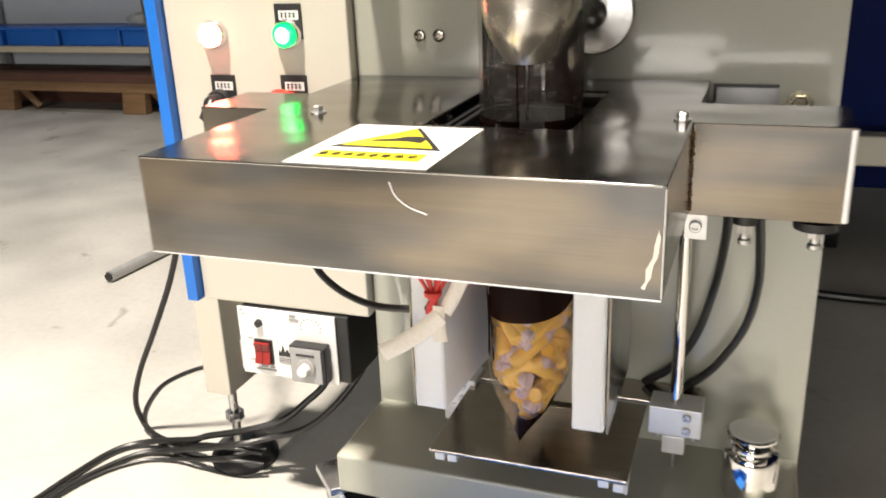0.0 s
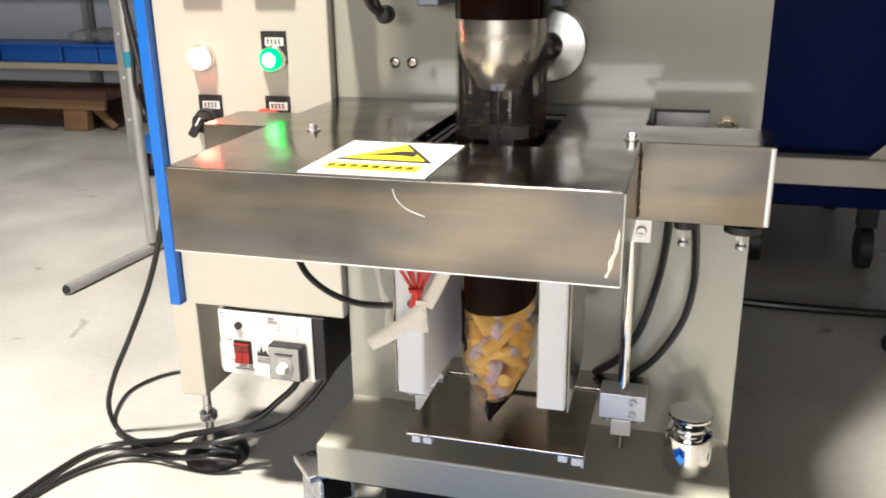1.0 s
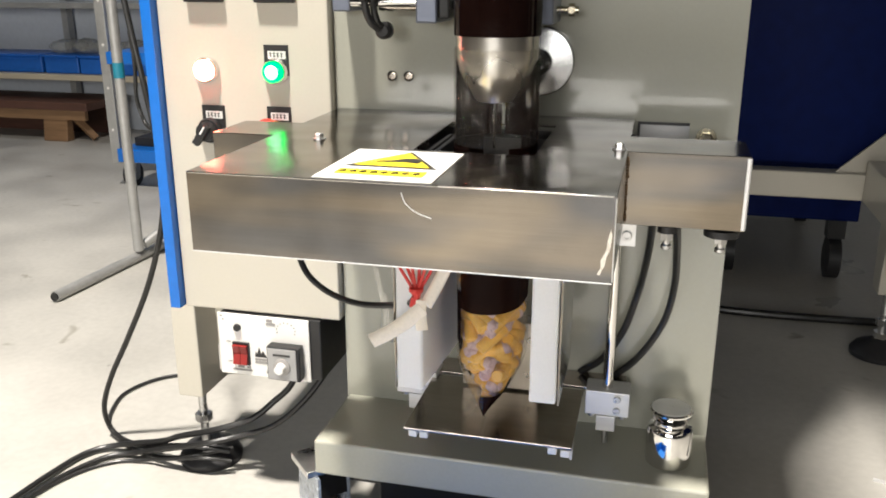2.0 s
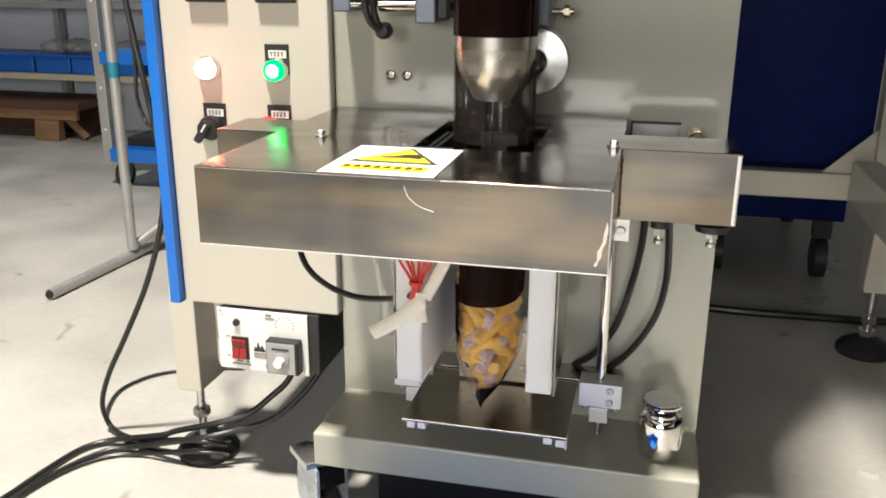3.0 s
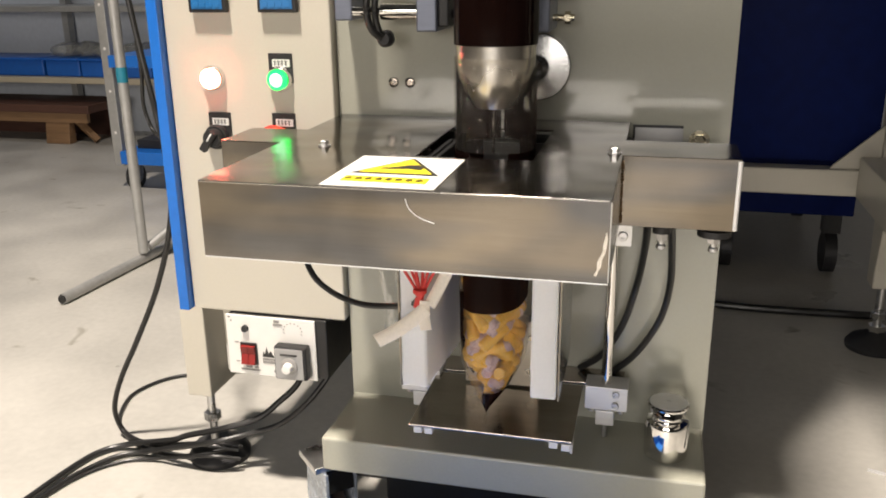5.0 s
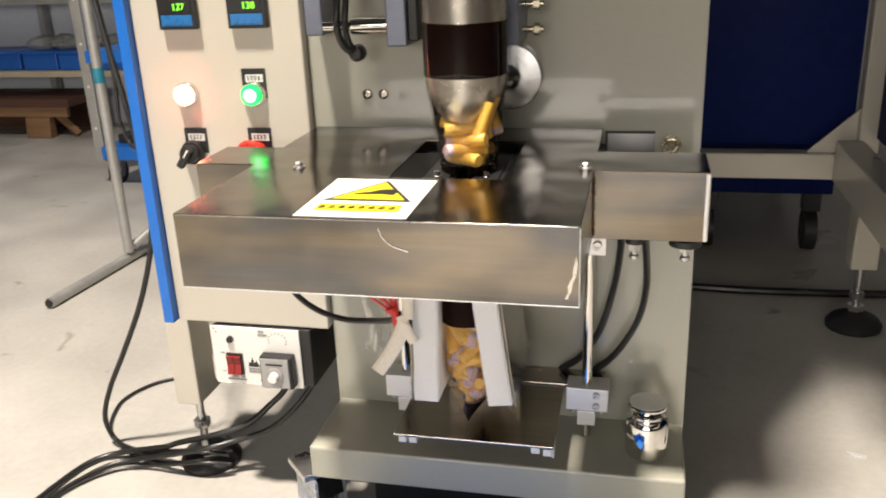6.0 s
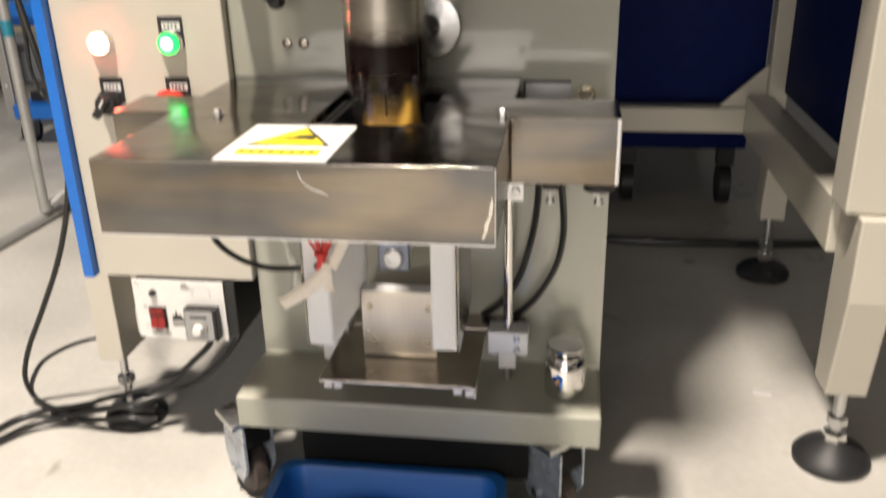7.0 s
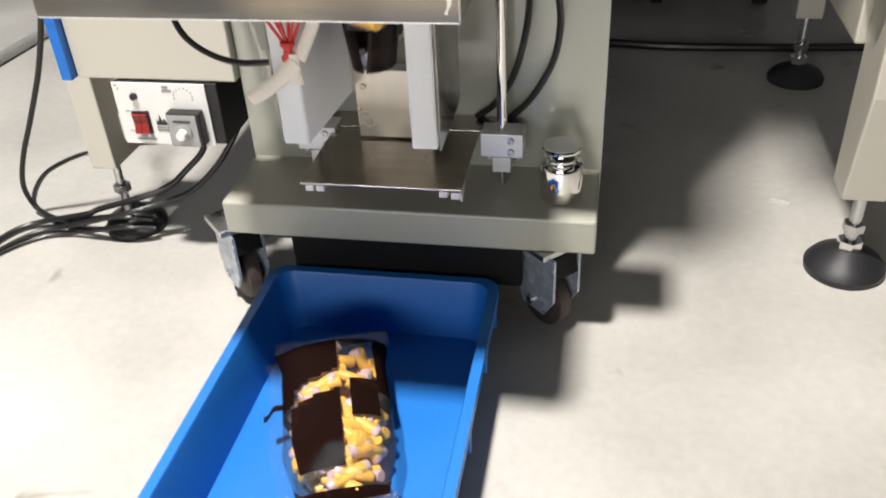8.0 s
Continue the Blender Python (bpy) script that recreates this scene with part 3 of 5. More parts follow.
for v in bm.verts:
    if abs(v.co.y - 0.46) < 1e-5:
        p, q = (v.co.x + 0.227) / 0.172, (v.co.z - 0.518) / 0.034
        v.co.y -= 0.0005 * (1 - abs(p) ** 6) * (1 - q * q) + 0.0004 * math.sin(p * 5 + q) * (1 - q * q) * (1 - p * p)
shell = part("shell", bm, STEEL, hood, "", True)
mod = shell.modifiers.new("gauge", "SOLIDIFY")
mod.thickness, mod.offset = 0.002, -1
mod = shell.modifiers.new("edge", "BEVEL")
mod.width, mod.segments, mod.limit_method, mod.angle_limit = 0.0022, 4, "ANGLE", radians(40)
lab = part("warning_label", box(-0.2915, -0.1945, 0.4635, 0.578, HT + 0.0002, HT + 0.0007), WHITE, hood, "white label with a yellow hand-hazard triangle and yellow strip")
part("triangle_border", prism([(-0.281, 0.508), (-0.2015, 0.508), (-0.24, 0.5725)], "Z", HT + 0.0008, HT + 0.0011), INK, lab)
part("triangle", prism([(-0.2735, 0.512), (-0.2085, 0.512), (-0.24, 0.5655)], "Z", HT + 0.0012, HT + 0.0015), YELLOW, lab)
part("hand_sign", prism([(-0.258, 0.524), (-0.232, 0.527), (-0.2215, 0.524), (-0.221, 0.534), (-0.228, 0.543), (-0.238, 0.541), (-0.244, 0.534), (-0.258, 0.528)], "Z", HT + 0.0016, HT + 0.0018), INK, lab)
part("strip", box(-0.2795, -0.206, 0.479, 0.4975, HT + 0.0008, HT + 0.0011), YELLOW, lab)
bars(lab, [(-0.277 + k * 0.0088 + d, -0.277 + k * 0.0088 + d + w, y0, y0 + h) for k in range(8) for d, w, y0, h in
           ((0, 0.006, 0.4855, 0.0009), (0.001, 0.004, 0.4895, 0.0009), (0.0025, 0.0009, 0.4835, 0.009), (0, 0.0008, 0.484, 0.006))], HT + 0.0014, INK, axis="Z")
for bx, by in ((-0.346, 0.617), (-0.063, 0.633)):
    hex_bolt(hood, bx, by, HT, 0.0042, "+Z", ZINC)
part("scratch", sweep([(-0.217, 0.4592, 0.545), (-0.2135, 0.4586, 0.537), (-0.205, 0.4581, 0.5305), (-0.193, 0.4578, 0.5265)], 0.0004, 6), ALU, hood, "bright scratch in the steel")
part("dent", prism([(-0.0668, 0.492), (-0.0642, 0.497), (-0.0645, 0.503), (-0.0608, 0.511), (-0.0602, 0.518), (-0.0582, 0.527), (-0.057, 0.522), (-0.0582, 0.511), (-0.0605, 0.506), (-0.0612, 0.499), (-0.0632, 0.4955), (-0.0645, 0.4912)], "Y", 0.4588, 0.4606), TUBE_STEEL, hood, "bright dented corner")
# bright rods that draw the highlights along the guard's worn edges
part("edge_highlight", rod((-0.3985, 0.4604, HB + 0.0006), (-0.0555, 0.4604, HB + 0.0006), 0.0007, seg=8), ALU, hood, "bright worn lower edge and its highlight, as a thin rod", True)
part("edge_highlight", rod((-0.0556, 0.4606, HB + 0.0018), (-0.0556, 0.4606, HT - 0.002), 0.0007, seg=8), ALU, hood, "bright worn corner edge and its highlight, as a thin rod", True)
part("edge_highlight", rod((0.0494, 0.6284, HB + 0.001), (0.0494, 0.6284, HT - 0.002), 0.0024, seg=14), ALU, hood, "bright worn wing edge and its highlight, as a rod", True)
part("edge_highlight", rod((-0.3975, 0.4604, HT - 0.0008), (-0.0575, 0.4604, HT - 0.0008), 0.0006, seg=8), TUBE_STEEL, hood, "bright worn front edge and its highlight, as a thin rod", True)
bm = bmesh.new()
rnd = random.Random(5)
for k in range(22):
    zz = 0.488 + 0.058 * k / 21
    bmesh.ops.create_icosphere(bm, subdivisions=1, radius=0.0011 + 0.0008 * rnd.random(), matrix=Matrix.Translation((-0.0545 + 0.0006 * rnd.random(), 0.6265, zz)))
part("weld_seam", bm, material("burnt_weld", (0.16, 0.1, 0.05), 0.5, 0.6, 0.4), hood, "brown burnt weld seam")

# ---- sealing station below the guard ----
unit = thing("sealing_unit", (-0.18, 0.78, 0.3), "dark sealing unit with an air cylinder behind the slot", "sealing unit")
part("rear_beam", box(-0.33, -0.05, 0.765, 0.812, 0.42, 0.535), BLACK, unit, "", bevel=0.002)
# black plates added below the slot to keep its inside dark
part("slot_blackout", box(-0.31, -0.075, 0.574, 0.596, 0.5, 0.538), BLACK, unit)
part("slot_blackout", box(-0.31, -0.075, 0.741, 0.764, 0.5, 0.538), BLACK, unit)
part("cylinder_block", box(-0.228, -0.17, 0.735, 0.813, 0.3725, 0.4195), BLACK, unit, "", bevel=0.002)
part("cylinder_face", box(-0.217, -0.179, 0.728, 0.734, 0.338, 0.372), ANODISED, unit, "square aluminium cylinder end", bevel=0.002)
part("piston_nut", turned([(0.0125, 0), (0.0125, 0.004), (0.01, 0.006), (0.006, 0.006), (0.006, 0.003), (0, 0.003)], (-0.198, 0.728, 0.355), "Y", 28), ZINC, unit, "", True)
part("cylinder_tube", rod((-0.198, 0.7345, 0.355), (-0.198, 0.8148, 0.355), 0.0165), ALU, unit, "", True)

JAW = {}
for side, x0, x1 in (("left", -0.268, -0.236), ("right", -0.132, -0.1)):
    jaw = thing("sealing_jaw", ((x0 + x1) / 2, 0.668, 0.51), "black sealing jaw bar with small bolts inside the slot", "sealing jaw", "sealing jaws")
    part("bar", box(x0, x1, 0.597, 0.74, 0.512, 0.54), BLACK, jaw, "", bevel=0.0015)
    part("wear_plate", box(x0 + 0.004, x1 - 0.004, 0.606, 0.725, 0.5402, 0.5425), BLACK, jaw)
    for by in (0.628, 0.66):
        hex_bolt(jaw, (x0 + x1) / 2, by, 0.5426, 0.0032, "+Z", CHROME)
    JAW[side] = jaw

# bag tray
tray = thing("bag_tray", (-0.18, 0.7, 0.173), "dark polished steel tray plate on small blocks", "tray")
part("plate", box(-0.272, -0.092, 0.634, 0.768, 0.2375, 0.2405), STEEL_DARK, tray, "", bevel=0.0006)
part("rear_plate", box(-0.285, -0.045, 0.772, 0.813, 0.2395, 0.2425), STEEL_DARK, tray, "", bevel=0.0006)
part("post", box(-0.2, -0.16, 0.76, 0.81, 0.1733, 0.237), BLACK, tray)
for px, py in ((-0.262, 0.641), (-0.25, 0.641), (-0.112, 0.641), (-0.0985, 0.638)):
    b = part("block", box(px - 0.005, px + 0.0045, py - 0.005, py + 0.008, 0.229, 0.2372), ALU, tray, "", bevel=0.001)
part("lip_bracket", prism([(0.634, 0.2372), (0.66, 0.2372), (0.642, 0.222)], "X", -0.0945, -0.092), ALU, tray)


def guide(x, with_rod=True):
    g = thing("guide_block", (x, 0.77, 0.19), "machined aluminium guide block on a chrome rod", "guide block", "guide blocks")
    b = part("block", box(x - 0.025, x + 0.025, 0.757, 0.79, 0.216, 0.246), ALU, g, "", bevel=0.001)
    for dz in (0.224, 0.2385):
        cap_screw(g, x + 0.011, 0.757, dz, 0.0042)
    part("rod", rod((x - 0.001, 0.772, 0.2461), (x - 0.001, 0.772, 0.55), 0.006), CHROME, g, "polished chrome rod", True)
    part("clamp", box(x - 0.012, x + 0.010, 0.762, 0.785, 0.193, 0.2125), ALU, g, "", bevel=0.001)
    part("pin", rod((x - 0.001, 0.772, 0.1732), (x - 0.001, 0.772, 0.216), 0.003), ZINC, g, "", True)
    for dx in (-0.017, 0.018):
        part("set_screw", rod((x + dx, 0.768, 0.2095), (x + dx, 0.768, 0.2159), 0.0045, seg=12), ZINC, g)


guide(-0.064)
guide(-0.2915)


# foam squeeze pads, hinged at the back: the open pads spread towards the front
PAD = {}
PAD_Y0, PAD_Y1, PAD_Z0, PAD_Z1 = 0.6, 0.735, 0.305, 0.484
for side, x0, x1 in (("left", -0.2675, -0.2405), ("right", -0.1335, -0.1075)):
    pad = thing("squeeze_pad", ((x0 + x1) / 2, PAD_Y0, 0.4), "white foam squeeze pad on a steel plate", "foam pad", "squeeze pads")
    lean = 0.07 if side == "left" else -0.01
    bm = box(x0, x1, PAD_Y0, PAD_Y1, PAD_Z0, PAD_Z1)
    bmesh.ops.subdivide_edges(bm, edges=bm.edges, cuts=9, use_grid_fill=True)
    for v in bm.verts:
        v.co += noise.noise_vector(v.co * 40) * 0.0008
        v.co.x += (v.co.y - PAD_Y0) * lean
    part("foam", bm, FOAM, pad, "white foam slab with soft edges", True, bevel=0.0022)
    px = x0 - 0.0032 if side == "left" else x1 + 0.0014
    bm = prism([(PAD_Y0 + 0.004, PAD_Z0 - 0.002), (0.722, PAD_Z0 - 0.002), (0.728, PAD_Z0 + 0.004), (0.728, 0.4995), (PAD_Y0 + 0.004, 0.4995)], "X", px, px + 0.0016)
    for v in bm.verts:
        v.co.x += (v.co.y - PAD_Y0) * lean
    part("backing_plate", bm, STEEL, pad, "thin steel backing plate")
    PAD[side] = pad

# pusher behind the bag
pusher = thing("bag_pusher", (-0.188, 0.745, 0.243), "satin steel pusher plate with a folded top", "pusher")
part("face", box(-0.2315, -0.1435, 0.745, 0.7475, 0.2435, 0.327), SATIN, pusher, "", bevel=0.0008)
part("fold", box(-0.2315, -0.1435, 0.7478, 0.766, 0.3245, 0.327), ALU, pusher)
for sx in (-0.222, -0.153):
    cap_screw(pusher, sx, 0.745, 0.307, 0.0036, mat=BRASS)
part("push_rod", rod((-0.199, 0.7478, 0.29), (-0.199, 0.81, 0.29), 0.005), CHROME, pusher, "", True)

# ---- forming tube, film and candy ----
TX, TY, TR = -0.183, 0.668, 0.041
tube = thing("filling_tube", (TX, TY, 0.593), "polished steel filling tube with an open lower end", "filling tube")
bm = turned([(TR - 0.002, 0.637), (TR - 0.002, 1.35)], (TX, TY, 0), "Z", 56)
part("barrel", bm, TUBE_STEEL, tube, "", True)
bm = turned([(TR - 0.0022, 0.6368), (TR - 0.0025, 0.628), (TR - 0.005, 0.618), (0.0295, 0.603), (0.0195, 0.589), (0.0185, 0.589), (0.0285, 0.6035), (TR - 0.0065, 0.619)], (TX, TY, 0), "Z", 56)
for v in bm.verts:
    if v.co.z < 0.625:
        v.co.y = TY + (v.co.y - TY) * (1 + 0.5 * min(1.0, (0.625 - v.co.z) / 0.036))
part("spout", bm, TUBE_STEEL, tube, "narrowed spout end", True)
part("seal_wire", rod((TX + 0.002, TY - 0.02, 0.545), (TX + 0.002, TY - 0.02, 0.603), 0.0012, seg=8), CHROME, tube)

# unseen feed head over the tube, sized to cast shade on the column
head = thing("unseen_feed_head", (TX, 0.7, 1.36), "unseen cream feed head over the filling tube, placed to shade the column", "feed head")
part("housing", box(-0.42, -0.06, 0.5, 0.8145, 1.3505, 1.4495), CREAM, head, "", bevel=0.004)
part("inlet", turned([(0.05, 1.4498), (0.05, 1.47), (0.13, 1.58), (0.132, 1.58), (0.052, 1.468), (0.052, 1.4498)], (TX, TY, 0), "Z", 48), STEEL, head, "unseen steel inlet funnel", True)
upper = thing("film_sleeve", (TX, TY, 0.637), "clear film sleeve with a dark printed band", "packing film")
part("printed_band", turned([(TR, 0.637), (TR + 0.0002, 0.66), (TR, 0.6875)], (TX, TY, 0), "Z", 56), PRINT, upper, "dark brown printed band", True)
part("clear_length", turned([(TR, 0.688), (TR, 0.93)], (TX, TY, 0), "Z", 56), FILM, upper, "", True)
part("printed_band", turned([(TR, 0.9305), (TR, 1.2)], (TX, TY, 0), "Z", 56), PRINT, upper, "", True)
SHELL = {}
for side, mid in (("left", 180), ("right", 0)):
    sh = thing("film_flank", (TX + (-TR if side == "left" else TR), TY, 0.637), "flank of the clear film sleeve with brown print", "packing film", "film flanks")
    fr = (mid - 5, mid + 89) if side == "left" else (mid - 89, mid + 5)
    bk = (mid - 88, mid - 5) if side == "left" else (mid + 5, mid + 88)
    part("clear_side", turned([(TR, 0.548), (TR, 0.59), (TR, 0.637)], (TX, TY, 0), "Z", 20, None, *fr), SLEEVE_FILM, sh, "", True)
    part("printed_side", turned([(TR, 0.548), (TR, 0.59), (TR, 0.637 if side == "left" else 0.625)], (TX, TY, 0), "Z", 12, None, *bk), PRINT_BACK, sh, "brown printed side", True)
    part("dark_hem", turned([(TR, 0.503), (TR, 0.5478)], (TX, TY, 0), "Z", 18, None, mid - 62, mid + 62), PRINT, sh, "dark printed hem", True)
    SHELL[side] = sh

CANDY_ME = None


def candy_mesh():
    bm = turned([(0.0, -0.0208), (0.0054, -0.0206), (0.0064, -0.0195), (0.0067, -0.014), (0.0065, 0.002), (0.0067, 0.0185), (0.0056, 0.0203), (0.0, 0.0206)], (0, 0, 0), "Z", 12)
    for v in bm.verts:
        v.co += noise.noise_vector(v.co * 160) * 0.0004
    for f in bm.faces:
        f.smooth = True
        z = f.calc_center_median().z
        f.material_index = 1 if z < -0.0135 else 0
    me = bpy.data.meshes.new("candy")
    bm.to_mesh(me)
    bm.free()
    me.set_sharp_from_angle(angle=radians(38))
    me.materials.append(CANDY)
    me.materials.append(WRAP)
    return me


def candies(parent, places):
    global CANDY_ME
    CANDY_ME = CANDY_ME or candy_mesh()
    for p, e in places:
        ob = new("candy", CANDY_ME)
        ob.parent = parent
        ob.matrix_basis = Matrix.Translation(Vector(p) - BASES[parent.name]) @ e


def scatter(n, seed, z0, z1, half_x, half_y, centre, flat=0.5, rim=0.45):
    """Places of sticks heaped inside a sleeve of half-widths half_x(z), half_y(z), each one wholly within it."""
    r = random.Random(seed)
    out = []
    for k in range(n):
        z = z0 + (z1 - z0) * (k + r.random()) / n
        a = r.uniform(0, 2 * math.pi)
        m = Matrix.Rotation(math.atan2(half_y(z) * math.cos(a), -half_x(z) * math.sin(a)) + r.uniform(-0.35, 0.35), 4, "Z") @ Matrix.Rotation(radians(90 + r.uniform(-1, 1) * 75 * flat + 180 * r.randint(0, 1)), 4, "Y")
        for step in range(20):
            d = 0.98 - 0.05 * step
            x, y = d * half_x(z) * math.cos(a), d * half_y(z) * math.sin(a)
            worst = 0
            for e in (-0.019, 0, 0.019):
                p = Vector((x, y, z)) + m @ Vector((0, 0, e))
                hx, hy = max(half_x(p.z) - 0.0066, 0.002), max(half_y(p.z) - 0.0066, 0.002)
                worst = max(worst, (p.x / hx) ** 2 + (p.y / hy) ** 2)
            if worst < 1:
                out.append(((centre[0] + x, centre[1] + y, z), m))
                break
    return out


portion = thing("candy_portion", (TX, TY, 0.55), "portion of yellow candy sticks in lavender wrappers", "candy")
heap = random.Random(11)
layers = []
for k in range(5):
    z = 0.5565 + 0.0108 * k
    half = 0.041 - 0.14 * (0.637 - z)
    for j in range(5):
        dy = (j - 2) * 0.0135
        room = math.sqrt(max(0.05, 1 - (dy / 0.04) ** 2)) * half - 0.003
        yaw = math.degrees(math.acos(min(1.0, room / 0.021))) + heap.uniform(0, 14)
        if k < 4 or j % 2:
            layers.append(((TX + heap.uniform(-0.007, 0.007), TY + dy, z + heap.uniform(-0.002, 0.002)),
                           pose(0, 0, 0, 0, 0, yaw * (1 if (j + k) % 2 else -1)) @ pose(0, 0, 0, 0, 90 + heap.uniform(-13, 13) + 180 * heap.randint(0, 1), 0)))
candies(portion, layers)
candies(portion, [((TX + 0.02 + 0.003 * (k % 2), TY - 0.026 + 0.012 * k, 0.594 + 0.004 * (k % 3)), pose(0, 0, 0, -10 + 9 * (k % 3), 16 + 8 * (k % 2), 40 * k)) for k in range(4)])

# the filled bag, hanging or lying
BAG_Z0, BAG_Z1 = 0.27, 0.498


def bag_half(z):
    """Half thickness (x) and half width (y) of the filled bag."""
    u = (z - BAG_Z0) / (BAG_Z1 - BAG_Z0)
    e = max(0.0, min(1.0, u / 0.28))
    f = max(0.0, min(1.0, (1 - u) / 0.16))
    tx = 0.0008 + 0.0345 * min(math.sin(e * math.pi / 2) ** 0.9, math.sin(f * math.pi / 2) ** 0.8)
    wy = (0.044 + 0.014 * e if u < 0.5 else 0.068 - 0.01 * f)
    return tx, wy


def bag_skin(keep, rows=54, seg=72, crinkle=0.0016):
    """The share of the bag's film whose cells (angle, height share) satisfy keep."""
    bm = bmesh.new()
    grid = {}

    def vert(i, k):
        k %= seg
        if (i, k) not in grid:
            z = BAG_Z0 + (BAG_Z1 - BAG_Z0) * i / rows
            tx, wy = bag_half(z)
            a = 2 * math.pi * k / seg
            ca, sa = math.cos(a), math.sin(a)
            n = noise.noise(Vector((ca * 1.8, sa * 1.8, z * 26))) * crinkle * min(1, tx / 0.02)
            grid[i, k] = bm.verts.new((TX + (tx + n) * math.copysign(abs(ca) ** 0.9, ca), TY + (wy + n) * math.copysign(abs(sa) ** 0.9, sa), z))
        return grid[i, k]
    for i in range(rows):
        for k in range(seg):
            a = (360 * (k + 0.5) / seg + 180) % 360 - 180
            if keep(a, (i + 0.5) / rows):
                bm.faces.new((vert(i, k), vert(i, k + 1), vert(i + 1, k + 1), vert(i + 1, k)))
    return bm


def printed(a, v):
    """Where the bag's film is printed dark: angle a (180 faces up when it lies), v from the bottom seal to the top."""
    top = 90 < abs(a)
    across = -math.sin(radians(a)) if top else (1.0 if a < 0 else -1.0)
    if v < 0.12:
        return not top or v < 0.045
    if top and across < 0.74:
        if across < 0.06:
            return (v < 0.53 + 0.06 * across and across > -0.76) or v > 0.66 + 0.1 * across or (v > 0.5 and across < -0.72)
        if v < 0.36:
            return False
        if across < 0.22:
            return v > 0.9
        return v < 0.6 or v > 0.92
    return 0.525 < v < 0.92


bag = thing("candy_bag", (TX, TY, 0.37), "clear film bag of yellow candy sticks with dark printed panels", "candy bag")
part("skin", bag_skin(lambda a, v: not printed(a, v)), FILM, bag, "", True)
part("printed_panel", bag_skin(printed), PRINT_BAG, bag, "dark brown printed panels", True)
bm = sheet([i / 14 for i in range(15)], [i / 4 for i in range(5)], lambda u, v: True,
           lambda u, v: (TX + 0.003 * math.sin(9 * u) * (1 - v) - 0.004 * (1 - v), TY - 0.052 + 0.104 * u, BAG_Z0 - 0.0195 + 0.021 * v))
part("bottom_hem", bm, SLEEVE_FILM, bag, "clear crinkled hem", True)
bm = sheet([i / 3 for i in range(4)], [i / 20 for i in range(21)], lambda u, v: True,
           lambda u, v: (TX + 0.002 * math.sin(14 * v), TY + bag_half(BAG_Z0 + 0.015 + 0.2 * v)[1] - 0.002 + 0.016 * u, BAG_Z0 + 0.015 + 0.2 * v))
part("side_hem", bm, SLEEVE_FILM, bag, "clear side hem", True)
bm = sheet([0, 0.5, 1], [i / 8 for i in range(9)], lambda u, v: True, lambda u, v: (TX - 0.014 + 0.012 * v + 0.003 * math.sin(9 * v), TY + 0.052 + 0.026 * v, 0.398 + 0.009 * u - 0.008 * v))
part("print_flap", bm, PRINT_BAG, bag, "dark twisted flap of printed film", True)
part("seal_flap", box(TX - 0.0006, TX + 0.0006, TY - 0.066, TY + 0.066, BAG_Z1 - 0.002, BAG_Z1 + 0.02), SLEEVE_FILM, bag)
candies(bag, scatter(50, 14, 0.39, 0.465, lambda z: bag_half(z)[0], lambda z: bag_half(z)[1] * 0.95, (TX, TY), 0.4))
candies(bag, scatter(84, 4, 0.29, 0.385, lambda z: bag_half(z)[0], lambda z: bag_half(z)[1] * 0.95, (TX, TY), 0.55))

# ---- fittings and hoses on the right wing ----
def fitting(x, z, wide):
    f = thing("air_fitting", (x, 0.656, z), "black and nickel air fitting under the guard wing", "air fitting", "air fittings")
    part("body", turned([(wide, 0.016), (wide, 0.0225), (0.006, 0.0245), (0.006, 0.0288), (0, 0.0288)], (x, 0.656, z), "Z", 20), BLACK, f, "", True)
    part("nut", rod((x, 0.656, z + 0.0085), (x, 0.656, z + 0.0158), 0.0062, seg=6), ZINC, f)
    part("tip", turned([(0.0035, -0.001), (0.0048, 0.0), (0.0048, 0.003), (0.0032, 0.0045), (0.0034, 0.0084)], (x, 0.656, z), "Z", 16), ZINC, f, "", True)
    return f


fitting(-0.015, 0.4552, 0.009)
fitting(0.034, 0.4552, 0.016)
wing = thing("wing_bracket", (-0.052, 0.69, 0.45), "small zinc bracket with a screw below the guard", "bracket")
part("plate", box(-0.061, -0.044, 0.686, 0.69, 0.445, 0.49), ZINC, wing)
cap_screw(wing, -0.0525, 0.686, 0.456, 0.005)
part("block", box(-0.03, 0.045, 0.66, 0.695, 0.4842, 0.4848), BLACK, wing)
for k, pts in enumerate(([(-0.028, 0.69, 0.485), (-0.03, 0.735, 0.43), (-0.037, 0.775, 0.37), (-0.052, 0.79, 0.31), (-0.075, 0.798, 0.268), (-0.1, 0.806, 0.245)],
                         [(-0.006, 0.69, 0.475), (-0.002, 0.73, 0.43), (0.0, 0.772, 0.375), (-0.008, 0.79, 0.325), (-0.03, 0.797, 0.28), (-0.055, 0.803, 0.25), (-0.075, 0.807, 0.236)])):
    tagged(part("air_hose", sweep(pts, 0.004, 10), CABLE, None, "", True), "curved black air hose in front of the column", "hose", "air hoses")

# ---- heater wires under the guard ----
wires = thing("heater_wires", (-0.24, 0.6, 0.41), "red heater wires tied together with cream sleeves", "wires")
tie = Vector((-0.242, 0.586, 0.418))
